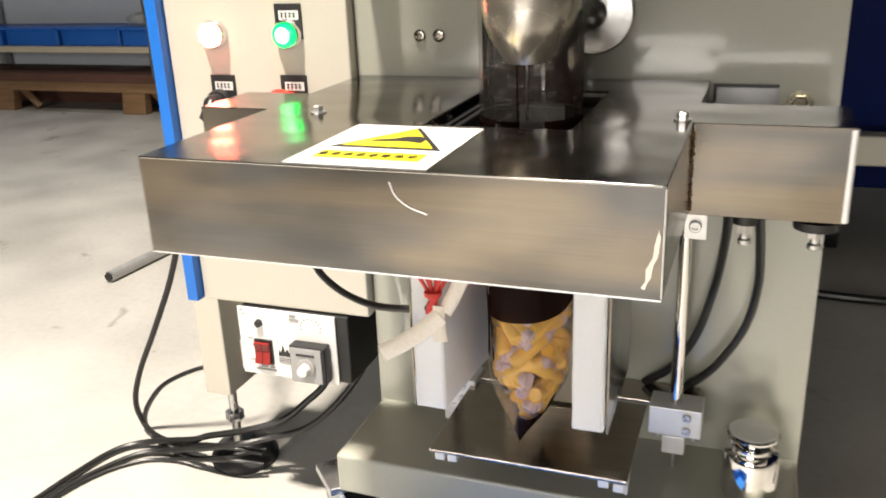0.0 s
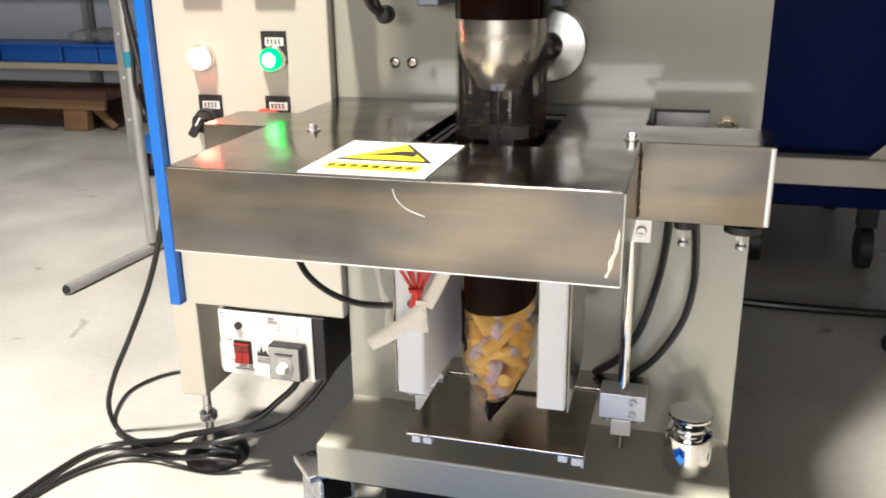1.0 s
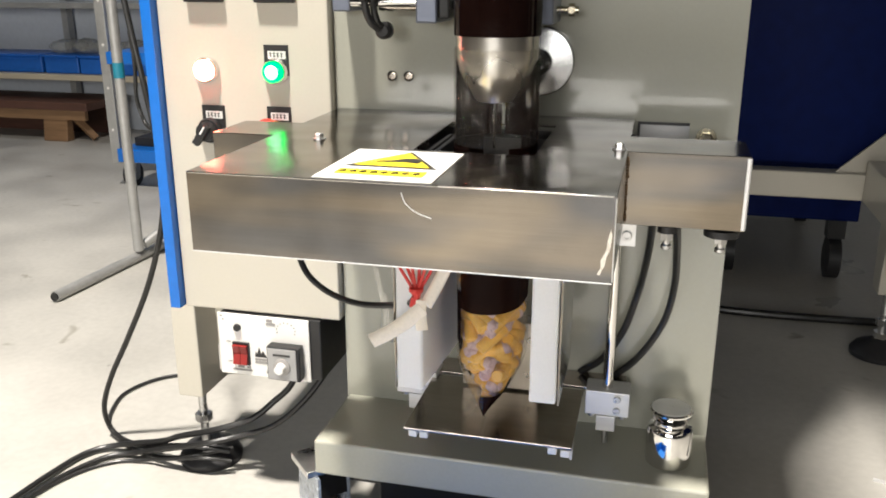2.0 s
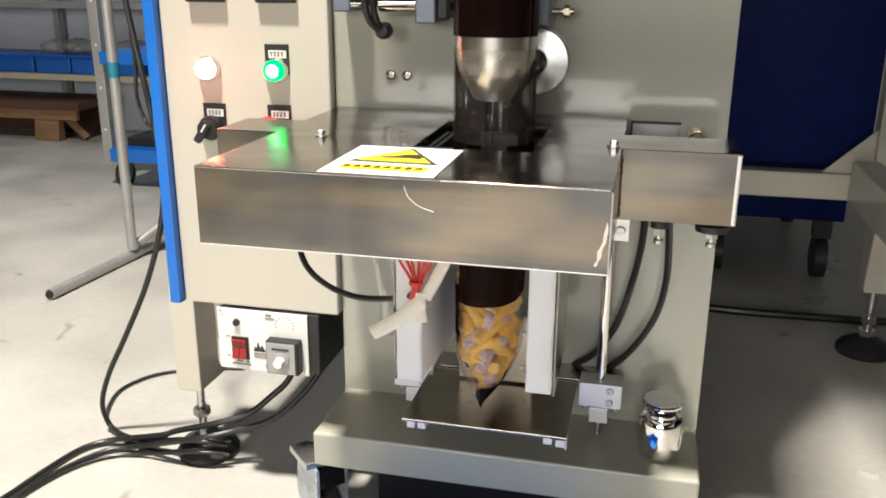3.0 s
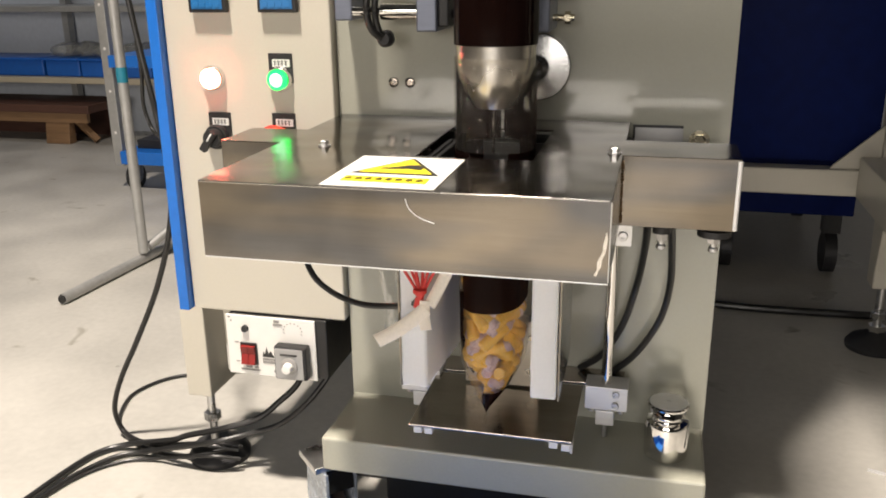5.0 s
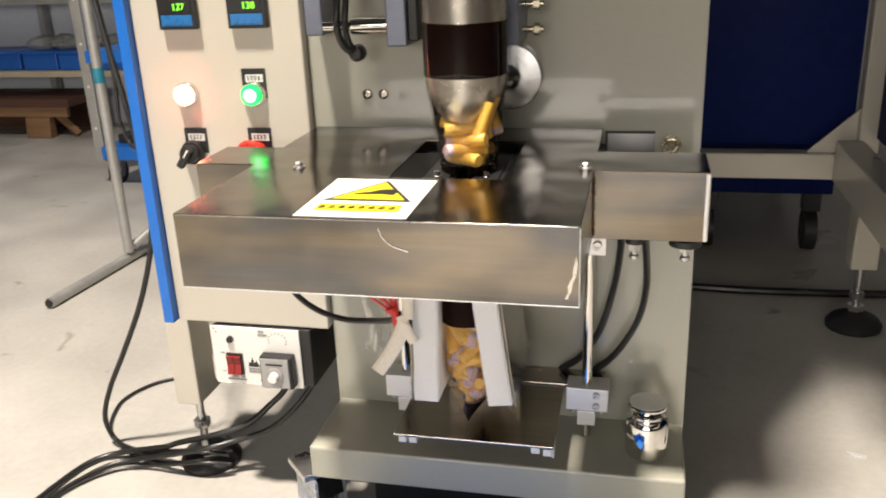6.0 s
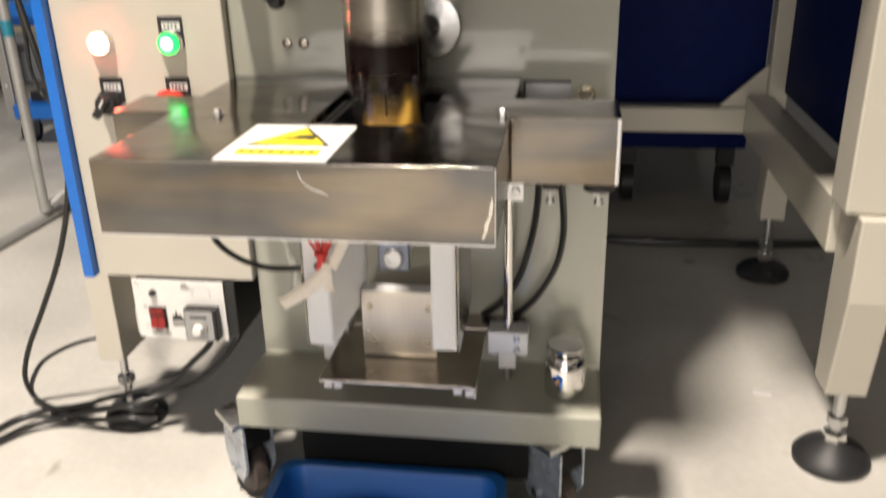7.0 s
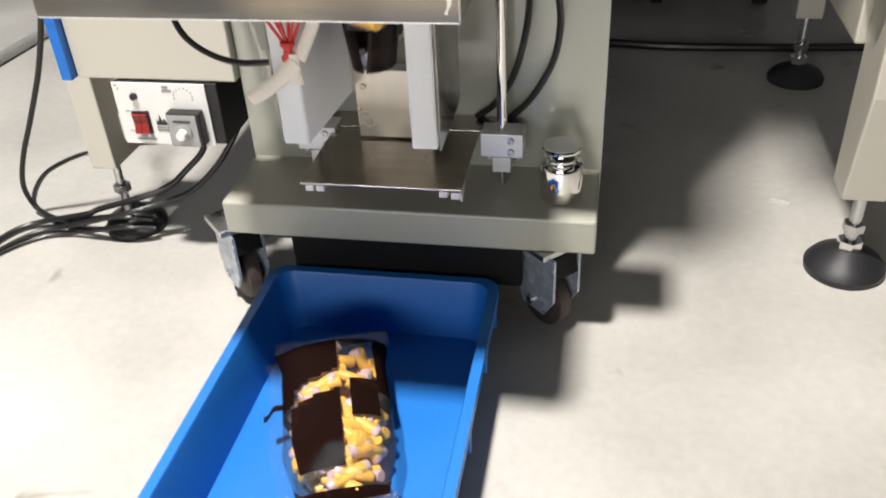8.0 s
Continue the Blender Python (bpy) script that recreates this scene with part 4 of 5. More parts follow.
for k in range(6):
    x = -0.262 + 0.0075 * k
    part("wire", sweep([(x - 0.003, 0.586 + 0.003 * (k % 3), 0.483), (x, 0.586 + 0.003 * (k % 2), 0.448), (tie.x + (k - 2.5) * 0.0016, tie.y + (k % 2) * 0.003, tie.z), (tie.x - 0.003 + (k - 2.5) * 0.001, tie.y, tie.z - 0.018)], 0.0016, 8), WIRE_RED, wires, "", True)
part("tie", turned([(0.0068, -0.002), (0.0072, 0), (0.0068, 0.002)], tie, "Z", 16), RED, wires, "", True)
for pts, w in (([(-0.236, 0.595, 0.40), (-0.252, 0.592, 0.385), (-0.27, 0.588, 0.372), (-0.287, 0.585, 0.362)], 0.0075), ([(-0.238, 0.597, 0.408), (-0.238, 0.596, 0.39), (-0.236, 0.594, 0.377)], 0.006),
               ([(-0.233, 0.6, 0.402), (-0.224, 0.606, 0.42), (-0.212, 0.614, 0.445), (-0.202, 0.62, 0.465)], 0.006)):
    bm = sweep(pts, w, 12)
    for v in bm.verts:
        v.co.y = 0.585 + (v.co.y - 0.594) * 0.4
    part("sleeve", bm, SLEEVE, wires, "cream glass-fibre sleeve", True)
bm = sheet([i / 10 for i in range(11)], [i / 10 for i in range(11)], lambda u, v: True,
           lambda u, v: (-0.306 + 0.03 * u + 0.004 * math.sin(7 * v), 0.655 + 0.006 * math.sin(9 * u + 4 * v), 0.33 + 0.13 * v + 0.004 * math.sin(5 * u)))
tagged(part("plastic_strip", bm, HAZE, None, "", True), "cloudy plastic strip hanging below the guard", "plastic strip")
tagged(part("sensor_cable", sweep([(-0.402, 0.70, 0.5), (-0.4, 0.675, 0.43), (-0.388, 0.662, 0.4), (-0.362, 0.655, 0.381), (-0.325, 0.645, 0.374), (-0.285, 0.63, 0.381), (-0.255, 0.604, 0.396), (-0.243, 0.59, 0.41)], 0.0034, 10), CABLE, None, "", True),
       "black cable looping below the guard", "cable")

# ---- test weight on the base ----
weight = thing("test_weight", (0.0075, 0.7465, 0.1732), "chrome-plated cylindrical test weight with a knob", "weight")
W = (0.0075, 0.7465, 0.1732)
part("body", turned([(0.022, 0), (0.0247, 0.0018), (0.0252, 0.0045), (0.0252, 0.0418), (0.0237, 0.0455), (0.018, 0.0478), (0.0168, 0.05), (0.0168, 0.0525), (0.0195, 0.055), (0.0205, 0.0572), (0.0195, 0.0595), (0.018, 0.061),
                      (0.0195, 0.0625), (0.0232, 0.0645), (0.0236, 0.0668), (0.0222, 0.0682), (0.0, 0.0682)], W, "Z", 56), CHROME, weight, "", True)
part("lid", turned([(0.0, 0.0683), (0.0212, 0.0683), (0.0212, 0.0689), (0.003, 0.0689), (0.002, 0.0682), (0, 0.0682)], W, "Z", 40), ALU, weight, "brushed round lid", True)

# ---- film rollers and brackets above ----
roller = thing("roller_bracket", (-0.3, 0.78, 0.655), "aluminium roller brackets with a polished bar", "bracket")
part("arm", box(-0.388, -0.367, 0.772, 0.8148, 0.664, 0.78), ANODISED, roller, "", bevel=0.002)
part("arm", box(-0.285, -0.262, 0.745, 0.8148, 0.654, 0.78), ANODISED, roller, "", bevel=0.002)
part("cover", box(-0.262, -0.25, 0.75, 0.79, 0.659, 0.72), BLACK, roller, "", bevel=0.002)
part("bar", rod((-0.366, 0.775, 0.6745), (-0.255, 0.775, 0.6745), 0.0055), CHROME, roller, "polished steel bar", True)
part("roller", rod((-0.332, 0.775, 0.6745), (-0.287, 0.775, 0.6745), 0.0105), CHROME, roller, "", True)
part("spindle", rod((-0.25, 0.768, 0.672), (-0.225, 0.755, 0.672), 0.005), CHROME, roller, "", True)
side_b = thing("side_bracket", (-0.147, 0.77, 0.655), "grey bracket with two adjusting screws beside the tube", "bracket")
part("arm", box(-0.156, -0.141, 0.745, 0.8148, 0.654, 0.78), ANODISED, side_b, "", bevel=0.002)
for sz in (0.668, 0.694):
    part("adjusting_screw", rod((-0.1405, 0.77, sz), (-0.118, 0.77, sz), 0.0035, seg=12), BRASS, side_b, "", True)
    part("nut", rod((-0.128, 0.77, sz), (-0.122, 0.77, sz), 0.0065, seg=6), BRASS, side_b)
tagged(part("sensor_lead", sweep([(-0.338, 0.76, 0.76), (-0.342, 0.758, 0.71), (-0.345, 0.758, 0.675), (-0.34, 0.76, 0.655), (-0.331, 0.764, 0.646)], 0.0042, 10), CABLE, None, "", True), "black sensor lead hanging from above", "cable")
tagged(part("sensor_lead", sweep([(-0.326, 0.766, 0.76), (-0.333, 0.763, 0.71), (-0.337, 0.763, 0.675), (-0.334, 0.765, 0.655), (-0.329, 0.768, 0.648)], 0.0038, 10), CABLE, None, "", True), "black sensor lead hanging from above", "cable")
tagged(part("grommet", turned([(0.0085, 0), (0.0095, 0.003), (0.0095, 0.012), (0.006, 0.016), (0, 0.016)], (-0.3285, 0.782, 0.6445), "Y", 20), RUBBER, None, "", True), "round black rubber lead end", "grommet")


# ---- castors ----
def castor(x, y, turn):
    c = thing("castor", (x, y, 0), "zinc-plated swivel castor with a dark rubber wheel", "castor", "castors")
    m = pose(x, y, 0, 0, 0, turn)

    def put(name, bm, mat, smooth=False, bevel=0.0, label=""):
        bmesh.ops.transform(bm, matrix=m, verts=bm.verts)
        return part(name, bm, mat, c, label, smooth, bevel)
    put("top_plate", box(-0.032, 0.032, -0.028, 0.028, 0.119, 0.1275), ZINC, bevel=0.001)
    put("fork_cheek", prism([(-0.034, 0.118), (0.03, 0.118), (0.036, 0.056), (0.024, 0.03), (-0.016, 0.03), (-0.034, 0.058)], "X", -0.021, -0.0175), CASTOR_ZINC)
    put("fork_cheek", prism([(-0.034, 0.118), (0.03, 0.118), (0.036, 0.056), (0.024, 0.03), (-0.016, 0.03), (-0.034, 0.058)], "X", 0.0175, 0.021), CASTOR_ZINC)
    put("hood", prism([(-0.03, 0.1185), (0.03, 0.1185), (0.034, 0.09), (-0.034, 0.09)], "X", -0.0172, 0.0172), MATT_BLACK, label="dark swivel housing")
    put("wheel", turned([(0.008, -0.012), (0.034, -0.012), (0.0405, -0.008), (0.042, 0.0), (0.0405, 0.008), (0.034, 0.012), (0.008, 0.012)], (0, 0.006, 0.0424), "X", 36), TREAD, True)
    put("axle", rod((-0.026, 0.006, 0.0424), (0.034, 0.006, 0.0424), 0.0055, seg=12), CHROME, True)
    put("axle_nut", rod((0.0212, 0.006, 0.0424), (0.031, 0.006, 0.0424), 0.0095, seg=6), CHROME)


castor(-0.408, 0.732, 44)
castor(-0.003, 0.724, 44)
castor(-0.37, 1.12, 10)
castor(0.02, 1.12, -15)

# ---- blue bin ----
bin_ob = thing("plastic_bin", (-0.2, 0.5, 0), "bright blue open plastic bin on the floor", "plastic bin")
BX0, BX1, BY0, BY1, BH = -0.346, -0.058, 0.262, 0.69, 0.086
bm = bmesh.new()


def ring_loop(inset, z, r=0.022, n=5):
    x0, x1, y0, y1 = BX0 + inset, BX1 - inset, BY0 + inset, BY1 - inset
    vs = []
    for cx, cy, a0 in ((x1 - r, y1 - r, 0), (x0 + r, y1 - r, 90), (x0 + r, y0 + r, 180), (x1 - r, y0 + r, 270)):
        for k in range(n + 1):
            a = radians(a0 + 90 * k / n)
            vs.append(bm.verts.new((cx + r * math.cos(a), cy + r * math.sin(a), z)))
    return vs


loops = [ring_loop(0.018, 0.0005), ring_loop(0.008, BH - 0.014), ring_loop(0.0, BH - 0.0138), ring_loop(0.0, BH), ring_loop(0.011, BH), ring_loop(0.0125, BH - 0.003), ring_loop(0.021, 0.006)]
for lo, hi in zip(loops, loops[1:]):
    for k in range(len(lo)):
        j = (k + 1) % len(lo)
        bm.faces.new((lo[k], lo[j], hi[j], hi[k]))
bm.faces.new(loops[0])
bm.faces.new(loops[-1])
part("tub", bm, BIN_BLUE, bin_ob, "", True)
for yy in (0.33, 0.45, 0.57, 0.65):
    part("rib", box(BX1 - 0.0075, BX1 - 0.0005, yy - 0.004, yy + 0.004, 0.045, 0.072), BIN_BLUE, bin_ob, "", bevel=0.001)
    part("rib", box(BX0 + 0.0005, BX0 + 0.0075, yy - 0.004, yy + 0.004, 0.045, 0.072), BIN_BLUE, bin_ob, "", bevel=0.001)

# ---- cables on the floor ----
def cable(pts, r, label):
    return tagged(part("cable", sweep(pts, r, 10), CABLE, None, "", True), label, "cable", "floor cables")


cable([(-0.96, 0.45, 0.006), (-0.89, 0.61, 0.006), (-0.868, 0.69, 0.006), (-0.857, 0.772, 0.006), (-0.842, 0.836, 0.006), (-0.805, 0.864, 0.01), (-0.724, 0.862, 0.03), (-0.686, 0.85, 0.05), (-0.624, 0.845, 0.072), (-0.574, 0.86, 0.087), (-0.543, 0.875, 0.111), (-0.514, 0.885, 0.143), (-0.5, 0.89, 0.2)], 0.0046, "thick black cable from the control box along the floor")
cable([(-0.93, 0.45, 0.005), (-0.87, 0.62, 0.005), (-0.852, 0.697, 0.005), (-0.838, 0.772, 0.005), (-0.805, 0.838, 0.005), (-0.755, 0.853, 0.012), (-0.688, 0.836, 0.038), (-0.63, 0.832, 0.057), (-0.589, 0.85, 0.064), (-0.538, 0.86, 0.082), (-0.495, 0.87, 0.119), (-0.464, 0.885, 0.162), (-0.446, 0.89, 0.2), (-0.428, 0.9, 0.25)], 0.0042, "black cable from the control box along the floor")
cable([(-0.915, 0.45, 0.0035), (-0.86, 0.66, 0.0035), (-0.833, 0.77, 0.0035), (-0.793, 0.826, 0.0035), (-0.745, 0.842, 0.006), (-0.697, 0.836, 0.018), (-0.64, 0.83, 0.032), (-0.6, 0.845, 0.024)], 0.0028, "thin black cable along the floor past the foot")
cable([(-0.61, 0.95, 1.452), (-0.68, 0.93, 1.44), (-0.745, 0.91, 1.3), (-0.75, 0.9, 0.95), (-0.742, 0.9, 0.78), (-0.73, 0.9, 0.665), (-0.716, 0.9, 0.57), (-0.706, 0.9, 0.5), (-0.692, 0.885, 0.45), (-0.684, 0.872, 0.41), (-0.697, 0.87, 0.347), (-0.73, 0.875, 0.267), (-0.776, 0.88, 0.182), (-0.815, 0.885, 0.115), (-0.838, 0.89, 0.06), (-0.838, 0.897, 0.02), (-0.81, 0.887, 0.007), (-0.763, 0.876, 0.008), (-0.71, 0.858, 0.026), (-0.66, 0.846, 0.04), (-0.61, 0.86, 0.03)], 0.0042, "black power cable hanging from the cabinet")
cable([(-0.728, 0.9, 0.63), (-0.732, 0.91, 0.585), (-0.738, 0.915, 0.54), (-0.73, 0.915, 0.508), (-0.714, 0.905, 0.498), (-0.704, 0.9, 0.503)], 0.0028, "thin black lead looped beside the cabinet cable")
cable([(-0.73, 1.16, 0.004), (-0.8, 1.14, 0.004), (-0.87, 1.10, 0.004), (-0.9, 1.04, 0.004), (-0.892, 0.985, 0.004), (-0.86, 0.925, 0.004), (-0.8, 0.878, 0.004), (-0.72, 0.85, 0.01), (-0.655, 0.835, 0.032), (-0.61, 0.87, 0.03)], 0.003, "thin black cable coiled round the foot")
cable([(0.05, 1.69, 0.008), (0.2, 1.675, 0.008), (0.4, 1.68, 0.008), (0.7, 1.7, 0.008), (1.3, 1.72, 0.008)], 0.0085, "thick black cable across the floor")

# ---- neighbouring machine frame ----
nb = thing("machine_frame", (0.7, 1.2, 0), "cream steel machine frame with dark blue panels on levelling feet", "machine frame")


def level_foot(x, y, z1, r=0.05):
    part("foot", turned([(0, 0), (r, 0), (r + 0.001, 0.009), (r * 0.86, 0.02), (r * 0.4, 0.032), (r * 0.3, 0.036), (0, 0.036)], (x, y, 0), "Z", 40), RUBBER, nb, "round black levelling foot", True)
    part("stud", rod((x, y, 0.03), (x, y, z1), 0.008), ZINC, nb, "", True)
    part("nut", rod((x, y, 0.036), (x, y, 0.048), 0.016, seg=6), CHROME, nb)
    part("nut", rod((x, y, 0.062), (x, y, 0.074), 0.014, seg=6), ZINC, nb)


part("leg", prism([(0.846, 0.128), (0.9, 0.128), (0.9, 0.26), (0.9, 0.385), (0.82, 0.385), (0.82, 0.275)], "X", 0.349, 0.402), CREAM_BOX, nb, "", bevel=0.003)
part("post", box(0.333, 0.398, 0.835, 0.9, 0.386, 1.25), CREAM_BOX, nb, "", bevel=0.003)
level_foot(0.384, 0.884, 0.127, 0.051)
part("leg", prism([(1.49, 0.135), (1.54, 0.135), (1.55, 0.3), (1.47, 0.3), (1.49, 0.17)], "X", 0.388, 0.436), CREAM_BOX, nb, "", bevel=0.003)
level_foot(0.416, 1.53, 0.134, 0.052)
part("post", box(0.376, 0.412, 1.5, 1.54, 0.36, 1.25), CREAM_BOX, nb, "", bevel=0.003)
part("back_beam", box(0.0, 0.40, 1.5, 1.54, 0.309, 0.358), CREAM_BOX, nb, "", bevel=0.003)
part("side_beam", box(0.338, 0.385, 0.902, 1.498, 0.309, 0.385), CREAM_BOX, nb, "", bevel=0.003)
part("gusset", prism([(0.29, 0.3585), (0.3755, 0.3585), (0.3755, 0.44)], "Y", 1.512, 1.518), CREAM_BOX, nb)
part("blue_panel", box(0.06, 0.376, 1.545, 1.56, 0.365, 1.25), NAVY, nb, "dark blue sheet panel", bevel=0.002)
part("side_panel", box(0.405, 0.412, 0.92, 1.495, 0.39, 1.25), NAVY, nb, "dark blue side panel")
# decks and far posts out of view, added to shade beam and floor
part("deck", box(0.08, 1.35, 0.67, 1.215, 1.2505, 1.29), CREAM_BOX, nb)
for px, py in ((1.28, 2.52), (-0.44, 2.52)):
    part("far_post", box(px, px + 0.06, py, py + 0.06, 0.0, 1.25), CREAM_BOX, nb)
part("rear_shade_deck", box(-0.45, 1.35, 1.2155, 2.6, 1.2505, 1.29), CREAM_BOX, nb)
part("far_post", box(1.28, 1.34, 0.84, 0.9, 0.0, 1.25), CREAM_BOX, nb)
part("far_post", box(1.28, 1.34, 1.48, 1.54, 0.0, 1.25), CREAM_BOX, nb)
cart = thing("blue_cart", (0.25, 2.1, 0), "dark blue cart on small castors under the frame", "cart")
part("body", box(-0.3, 0.44, 1.95, 2.6, 0.15, 0.95), NAVY, cart, "", bevel=0.004)
for wx, wy in ((0.16, 1.99), (0.4, 1.99), (0.4, 2.5), (-0.2, 2.5)):
    part("wheel", rod((wx - 0.014, wy, 0.05), (wx + 0.014, wy, 0.05), 0.05, seg=28), RUBBER, cart, "", True)
    part("fork", box(wx - 0.02, wx + 0.02, wy - 0.02, wy + 0.02, 0.101, 0.1495), BLACK, cart)

# ---- background on the other side: stand, trolley, bench, shelf ----
stand = thing("pipe_stand", (-1.3, 1.6, 0), "grey steel pipe stand with a blue tape ring", "stand")
part("foot_pipe", rod((-1.314, 1.39, 0.013), (-1.28, 1.98, 0.013), 0.0125), PIPE, stand, "", True)
bm = turned([(0.0105, -0.001), (0.009, -0.0012), (0.009, 0.004), (0, 0.004)], (-1.314, 1.389, 0.013), "Y", 24)
part("pipe_end", bm, BLACK, stand)
part("upright", rod((-1.293, 1.69, 0.03), (-1.29, 1.69, 1.3), 0.0125), PIPE, stand, "", True)
part("tape_ring", turned([(0.0131, 0.47), (0.0134, 0.488), (0.0131, 0.506)], (-1.292, 1.69, -0.005), "Z", 24), material("teal_tape", (0.02, 0.22, 0.32), 0.4), stand, "teal tape ring", True)
part("brace", rod((-1.289, 1.71, 0.04), (-1.05, 2.25, 0.3), 0.012), PIPE, stand, "", True)

trolley = thing("trolley", (-1.7, 2.45, 0), "blue trolley with a grey upright and small castors", "trolley")
part("upright", box(-1.83, -1.795, 2.38, 2.42, 0.085, 1.1), PIPE, trolley, "grey perforated upright", bevel=0.002)
part("deck", box(-1.793, -1.25, 2.36, 2.9, 0.095, 0.14), BLUE, trolley, "", bevel=0.003)
part("upper_deck", box(-1.793, -1.25, 2.36, 2.9, 0.42, 0.46), BLUE, trolley, "", bevel=0.003)
part("load", box(-1.76, -1.3, 2.42, 2.86, 0.1405, 0.17), BLACK, trolley)
for wx, wy in ((-1.78, 2.42), (-1.3, 2.42), (-1.3, 2.85), (-1.78, 2.85)):
    wl = part("wheel", rod((wx - 0.013, wy, 0.042), (wx + 0.013, wy, 0.042), 0.042, seg=28), RUBBER, trolley, "", True)
    part("hub", rod((wx - 0.015, wy, 0.042), (wx + 0.015, wy, 0.042), 0.02, seg=20), ZINC, wl, "", True)
    part("fork", box(wx - 0.022, wx + 0.022, wy - 0.012, wy + 0.012, 0.05, 0.0945), ZINC, trolley)
for hz in (0.2, 0.34, 0.48, 0.62):
    part("hole_mark", rod((-1.812, 2.3795, hz), (-1.812, 2.3799, hz), 0.005, seg=10), WHITE, trolley)
tagged(part("cable", sweep([(-1.47, 2.2, 1.0), (-1.46, 2.2, 0.72), (-1.44, 2.2, 0.52), (-1.41, 2.2, 0.4), (-1.43, 2.2, 0.3), (-1.37, 2.2, 0.24), (-1.34, 2.2, 0.0)], 0.009, 8), CABLE, None, "", True), "black cable hanging beside the trolley", "cable", "hanging cables")

bench = thing("wooden_bench", (-3.0, 3.2, 0), "low brown wooden bench against the wall", "bench")
part("seat", box(-4.1, -2.4, 3.05, 3.34, 0.14, 0.175), WOOD_DARK, bench, "", bevel=0.004)
part("apron", box(-4.1, -2.43, 3.075, 3.095, 0.095, 0.1395), WOOD, bench)
part("rear_board", box(-4.1, -2.42, 3.31, 3.335, 0.0, 0.1395), WOOD_DARK, bench)
for lx in (-2.56, -3.3, -4.0):
    part("leg", prism([(3.07, 0.0), (3.12, 0.0), (3.12, 0.1395), (3.09, 0.1395)], "X", lx - 0.09, lx + 0.03), WOOD, bench, "", bevel=0.003)
    part("brace", rod((lx + 0.035, 3.11, 0.12), (lx + 0.13, 3.13, 0.01), 0.018, seg=4), WOOD, bench)
desk = thing("shelf_unit", (-3.0, 3.2, 0), "pale shelf boards on grey uprights along the wall", "shelf")
part("board", box(-4.4, -1.5, 3.1, 3.41, 0.262, 0.287), BOARD, desk, "", bevel=0.002)
part("upper_board", box(-4.4, -1.5, 3.15, 3.41, 0.56, 0.585), PIPE, desk, "", bevel=0.002)
for ux in (-1.52, -2.7, -3.6, -4.38):
    part("upright", box(ux, ux + 0.03, 3.36, 3.4, 0.0, 1.2), PIPE, desk)
rnd = random.Random(8)
CR = [(-2.98, -2.66), (-2.645, -2.475), (-2.462, -2.3), (-2.285, -2.12), (-2.1, -1.9), (-1.88, -1.66), (-3.3, -3.0), (-3.62, -3.32)]
for a, b in CR:
    cr = thing("storage_crate", ((a + b) / 2, 3.22, 0.2872), "blue plastic storage crate on the shelf", "crate", "storage crates")
    hgt = 0.07 + 0.008 * rnd.random()
    part("tub", box(a, b, 3.12 + 0.02 * rnd.random(), 3.34, 0.2875, 0.2875 + hgt), CRATE_BLUE, cr, "", bevel=0.006)
    part("rim", box(a - 0.004, b + 0.004, 3.115, 3.345, 0.2877 + hgt, 0.2955 + hgt), CRATE_BLUE, cr, "", bevel=0.003)
for k in range(4):
    bm = bmesh.new()
    bmesh.ops.create_icosphere(bm, subdivisions=4, radius=0.06, matrix=Matrix.Translation((-2.58 + 0.11 * k, 3.22 + 0.02 * math.sin(k * 2.3), 0.395)) @ Matrix.Diagonal((1.5, 1.1, 0.5, 1)))
    for v in bm.verts:
        v.co += noise.noise_vector(v.co * 22) * 0.02
        v.co.z = max(v.co.z, 0.3735)
    tagged(part("plastic_bag", bm, HAZE, None, "", True), "crumpled clear plastic bag lying on the crates", "plastic bag", "plastic bags")

chip = thing("metal_chip", (0.325, 1.053, 0), "small bright metal offcut on the floor", "metal chip")
bm = box(-0.014, 0.014, -0.003, 0.003, 0.0003, 0.003)
bmesh.ops.transform(bm, matrix=pose(0.325, 1.053, 0, 0, 0, -18), verts=bm.verts)
part("sliver", bm, ALU, chip)

# housings out of sight: over the key lamp and the added bench fill
for lx, ly, lz, sx, sy in [(KEY[0], KEY[1], KEY[2], 0.42, 0.42)] + [(a, b, c - 0.03, 1.26, 0.2) for a, b, c, w in FILLS]:
    lampo = thing("lamp_housing", (lx, ly, FZ), "unseen white housing over a key or fill lamp", "ceiling lamp", "ceiling lamps")
    part("housing", box(lx - sx / 2, lx + sx / 2, ly - sy / 2, ly + sy / 2, lz + 0.012, lz + 0.07), WHITE, lampo, "", bevel=0.003)
    part("hanger", rod((lx, ly, lz + 0.0701), (lx, ly, FZ - 0.0005), 0.01), ZINC, lampo)


# ---- what moves ----
def lying():
    axis = Vector((-0.33, 0.944, 0.0)).normalized()
    up = Vector((0, 0, 1))
    return Matrix((-up, up.cross(axis), axis)).transposed().to_4x4()


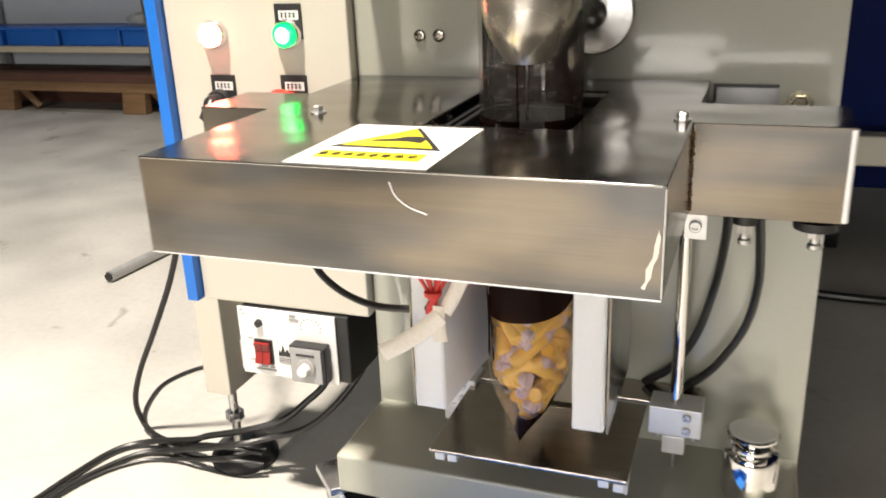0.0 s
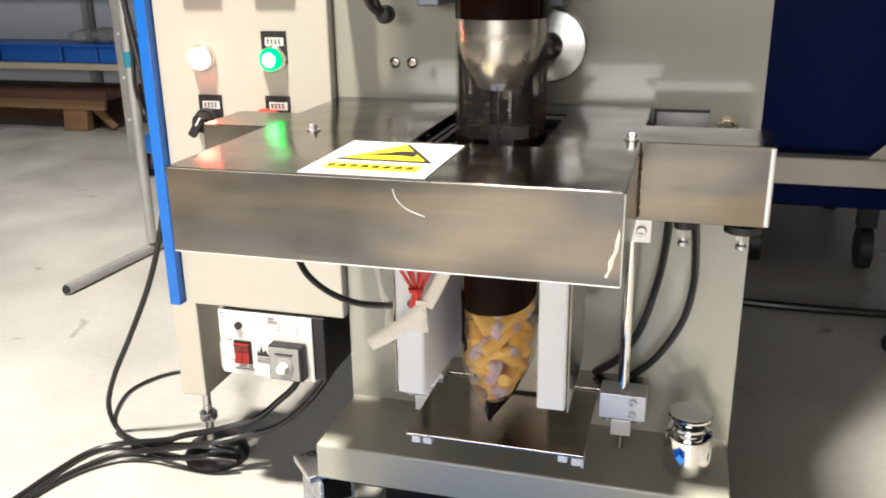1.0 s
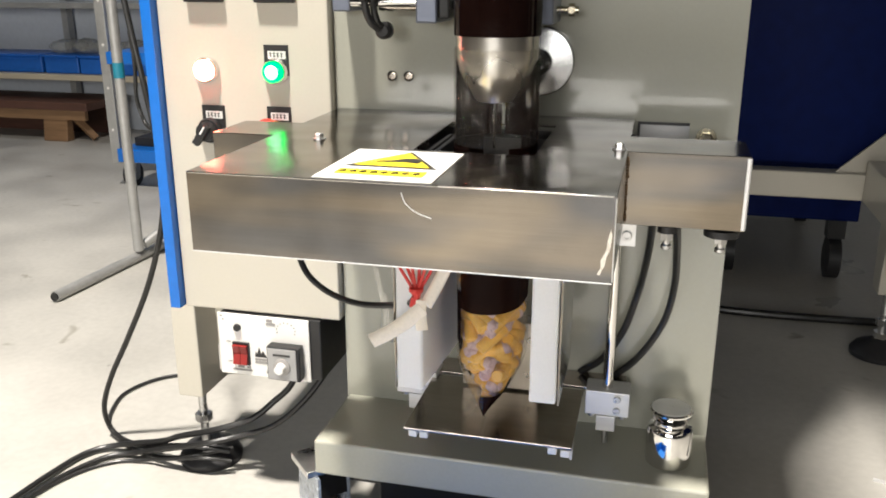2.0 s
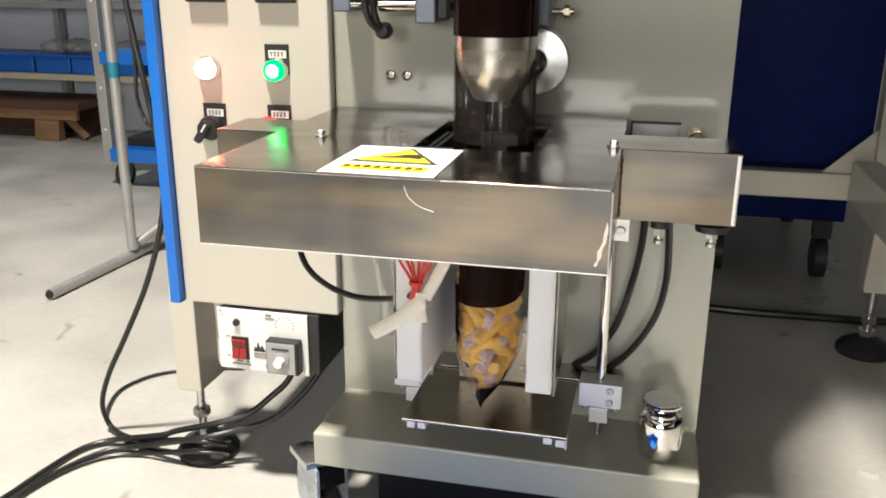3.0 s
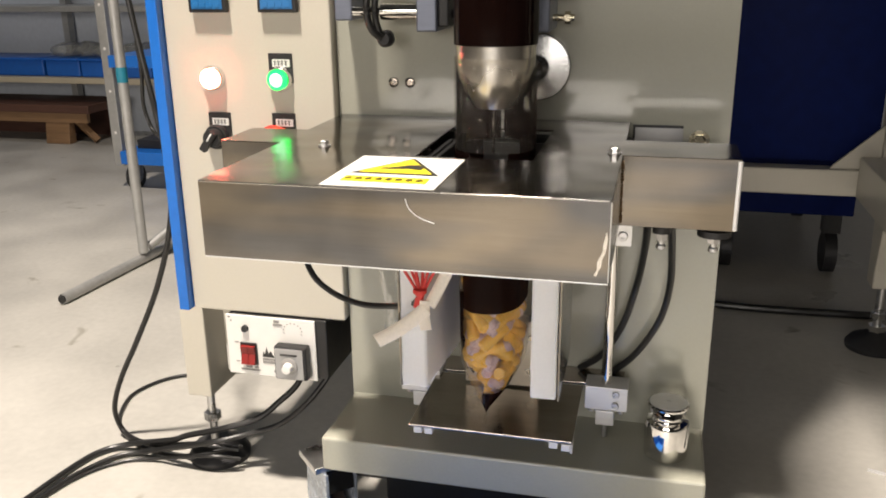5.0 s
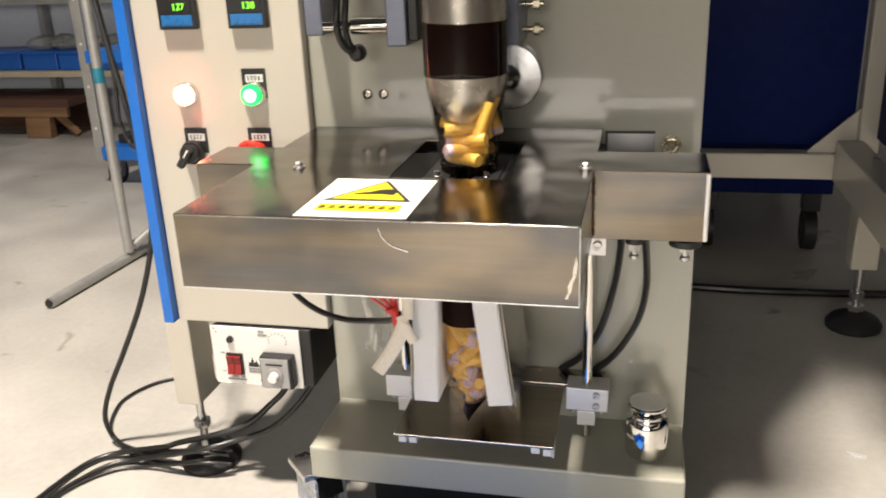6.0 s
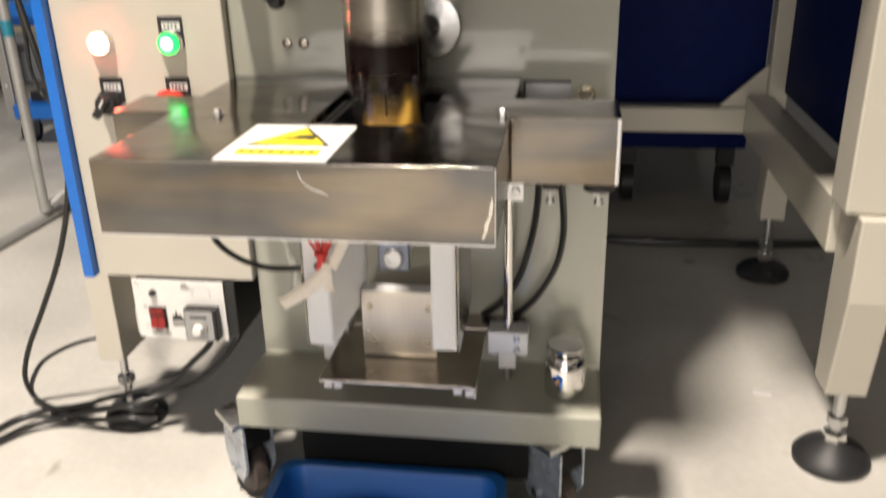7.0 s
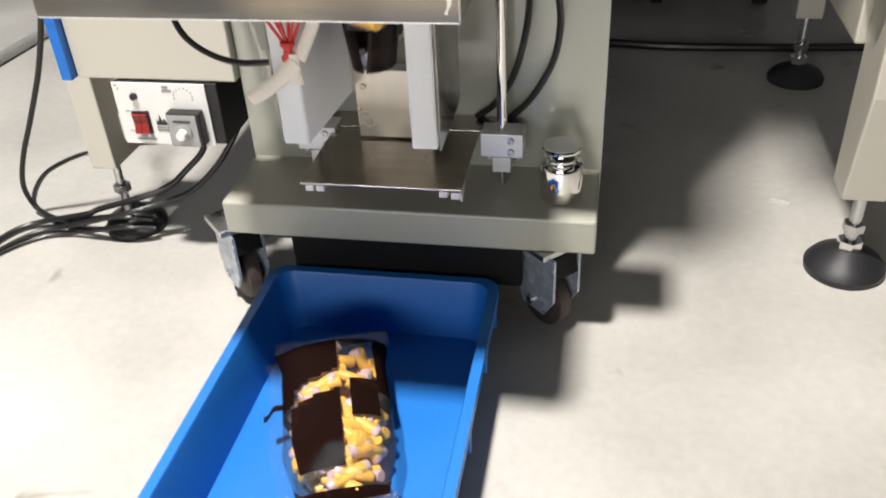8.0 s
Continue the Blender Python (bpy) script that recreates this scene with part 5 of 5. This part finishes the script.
def motions():
    def pad_rows(side, dx, tilt, swing):
        b = BASES[PAD[side].name]
        a, c = pose(*b), pose(b.x + dx, b.y, b.z, 0, tilt, swing)
        walk(PAD[side], [(0, a), (5.36, a), (5.48, c), (6.14, c), (6.24, a), (8, a)])
    pad_rows("left", 0.0345, 1.6, 4.0)
    pad_rows("right", -0.0345, -6.9, 0.6)
    b = BASES[wires.name]
    a, c = pose(*b), pose(b.x - 0.004, b.y, b.z, 0, -24, 0)
    walk(wires, [(0, a), (5.36, a), (5.5, c), (6.14, c), (6.26, a), (8, a)])
    for side, dx in (("left", 0.045), ("right", -0.042)):
        b = BASES[JAW[side].name]
        a, c = pose(*b), pose(b.x + dx, b.y, b.z)
        walk(JAW[side], [(0, a), (5.38, a), (5.52, c), (6.84, c), (6.92, a), (8, a)])
    pull = [(6.93, 0.0), (7.0, -0.06), (7.1, -0.112), (7.2, -0.12), (7.84, -0.12), (8.0, -0.137)]
    b = BASES[upper.name]
    walk(upper, [(0, pose(b.x, b.y, b.z + 0.012)), (5.42, pose(b.x, b.y, b.z + 0.012)), (5.56, pose(*b))] + [(t, pose(b.x, b.y, b.z + d)) for t, d in pull])
    for side, tilt in (("left", -8.0), ("right", 8.0)):
        b = BASES[SHELL[side].name]
        a = pose(*b)
        walk(SHELL[side], [(0, a), (5.4, a), (5.54, pose(b.x, b.y, b.z, 0, tilt, 0))] + [(t, pose(b.x, b.y, b.z + d, 0, tilt, 0)) for t, d in pull])
    b = BASES[portion.name]
    walk(portion, [(0, pose(b.x, b.y, b.z + 0.4)), (5.56, pose(b.x, b.y, b.z + 0.4)), (5.68, pose(b.x, b.y, b.z + 0.2)), (5.76, pose(b.x, b.y, b.z + 0.02)), (5.82, pose(*b))]
         + [(t, pose(b.x, b.y, b.z + d)) for t, d in pull])
    b = BASES[pusher.name]
    a, c = pose(*b), pose(b.x, b.y - 0.052, b.z)
    walk(pusher, [(0, a), (6.2, a), (6.36, c), (7.3, c), (7.46, a), (8, a)])
    b = BASES[bag.name]
    end = lying().to_quaternion()
    hang = pose(*b)

    def bag_at(x, y, z, share):
        return Matrix.Translation((x, y, z)) @ hang.to_quaternion().slerp(end, share).to_matrix().to_4x4()
    walk(bag, [(0, hang), (6.17, hang), (6.24, bag_at(b.x, b.y - 0.02, b.z, 0.05)), (6.3, bag_at(-0.186, 0.585, 0.3, 0.25)), (6.4, bag_at(-0.195, 0.535, 0.17, 0.62)), (6.5, bag_at(-0.202, 0.464, 0.047, 1.0)), (8, bag_at(-0.202, 0.464, 0.047, 1.0))])


motions()
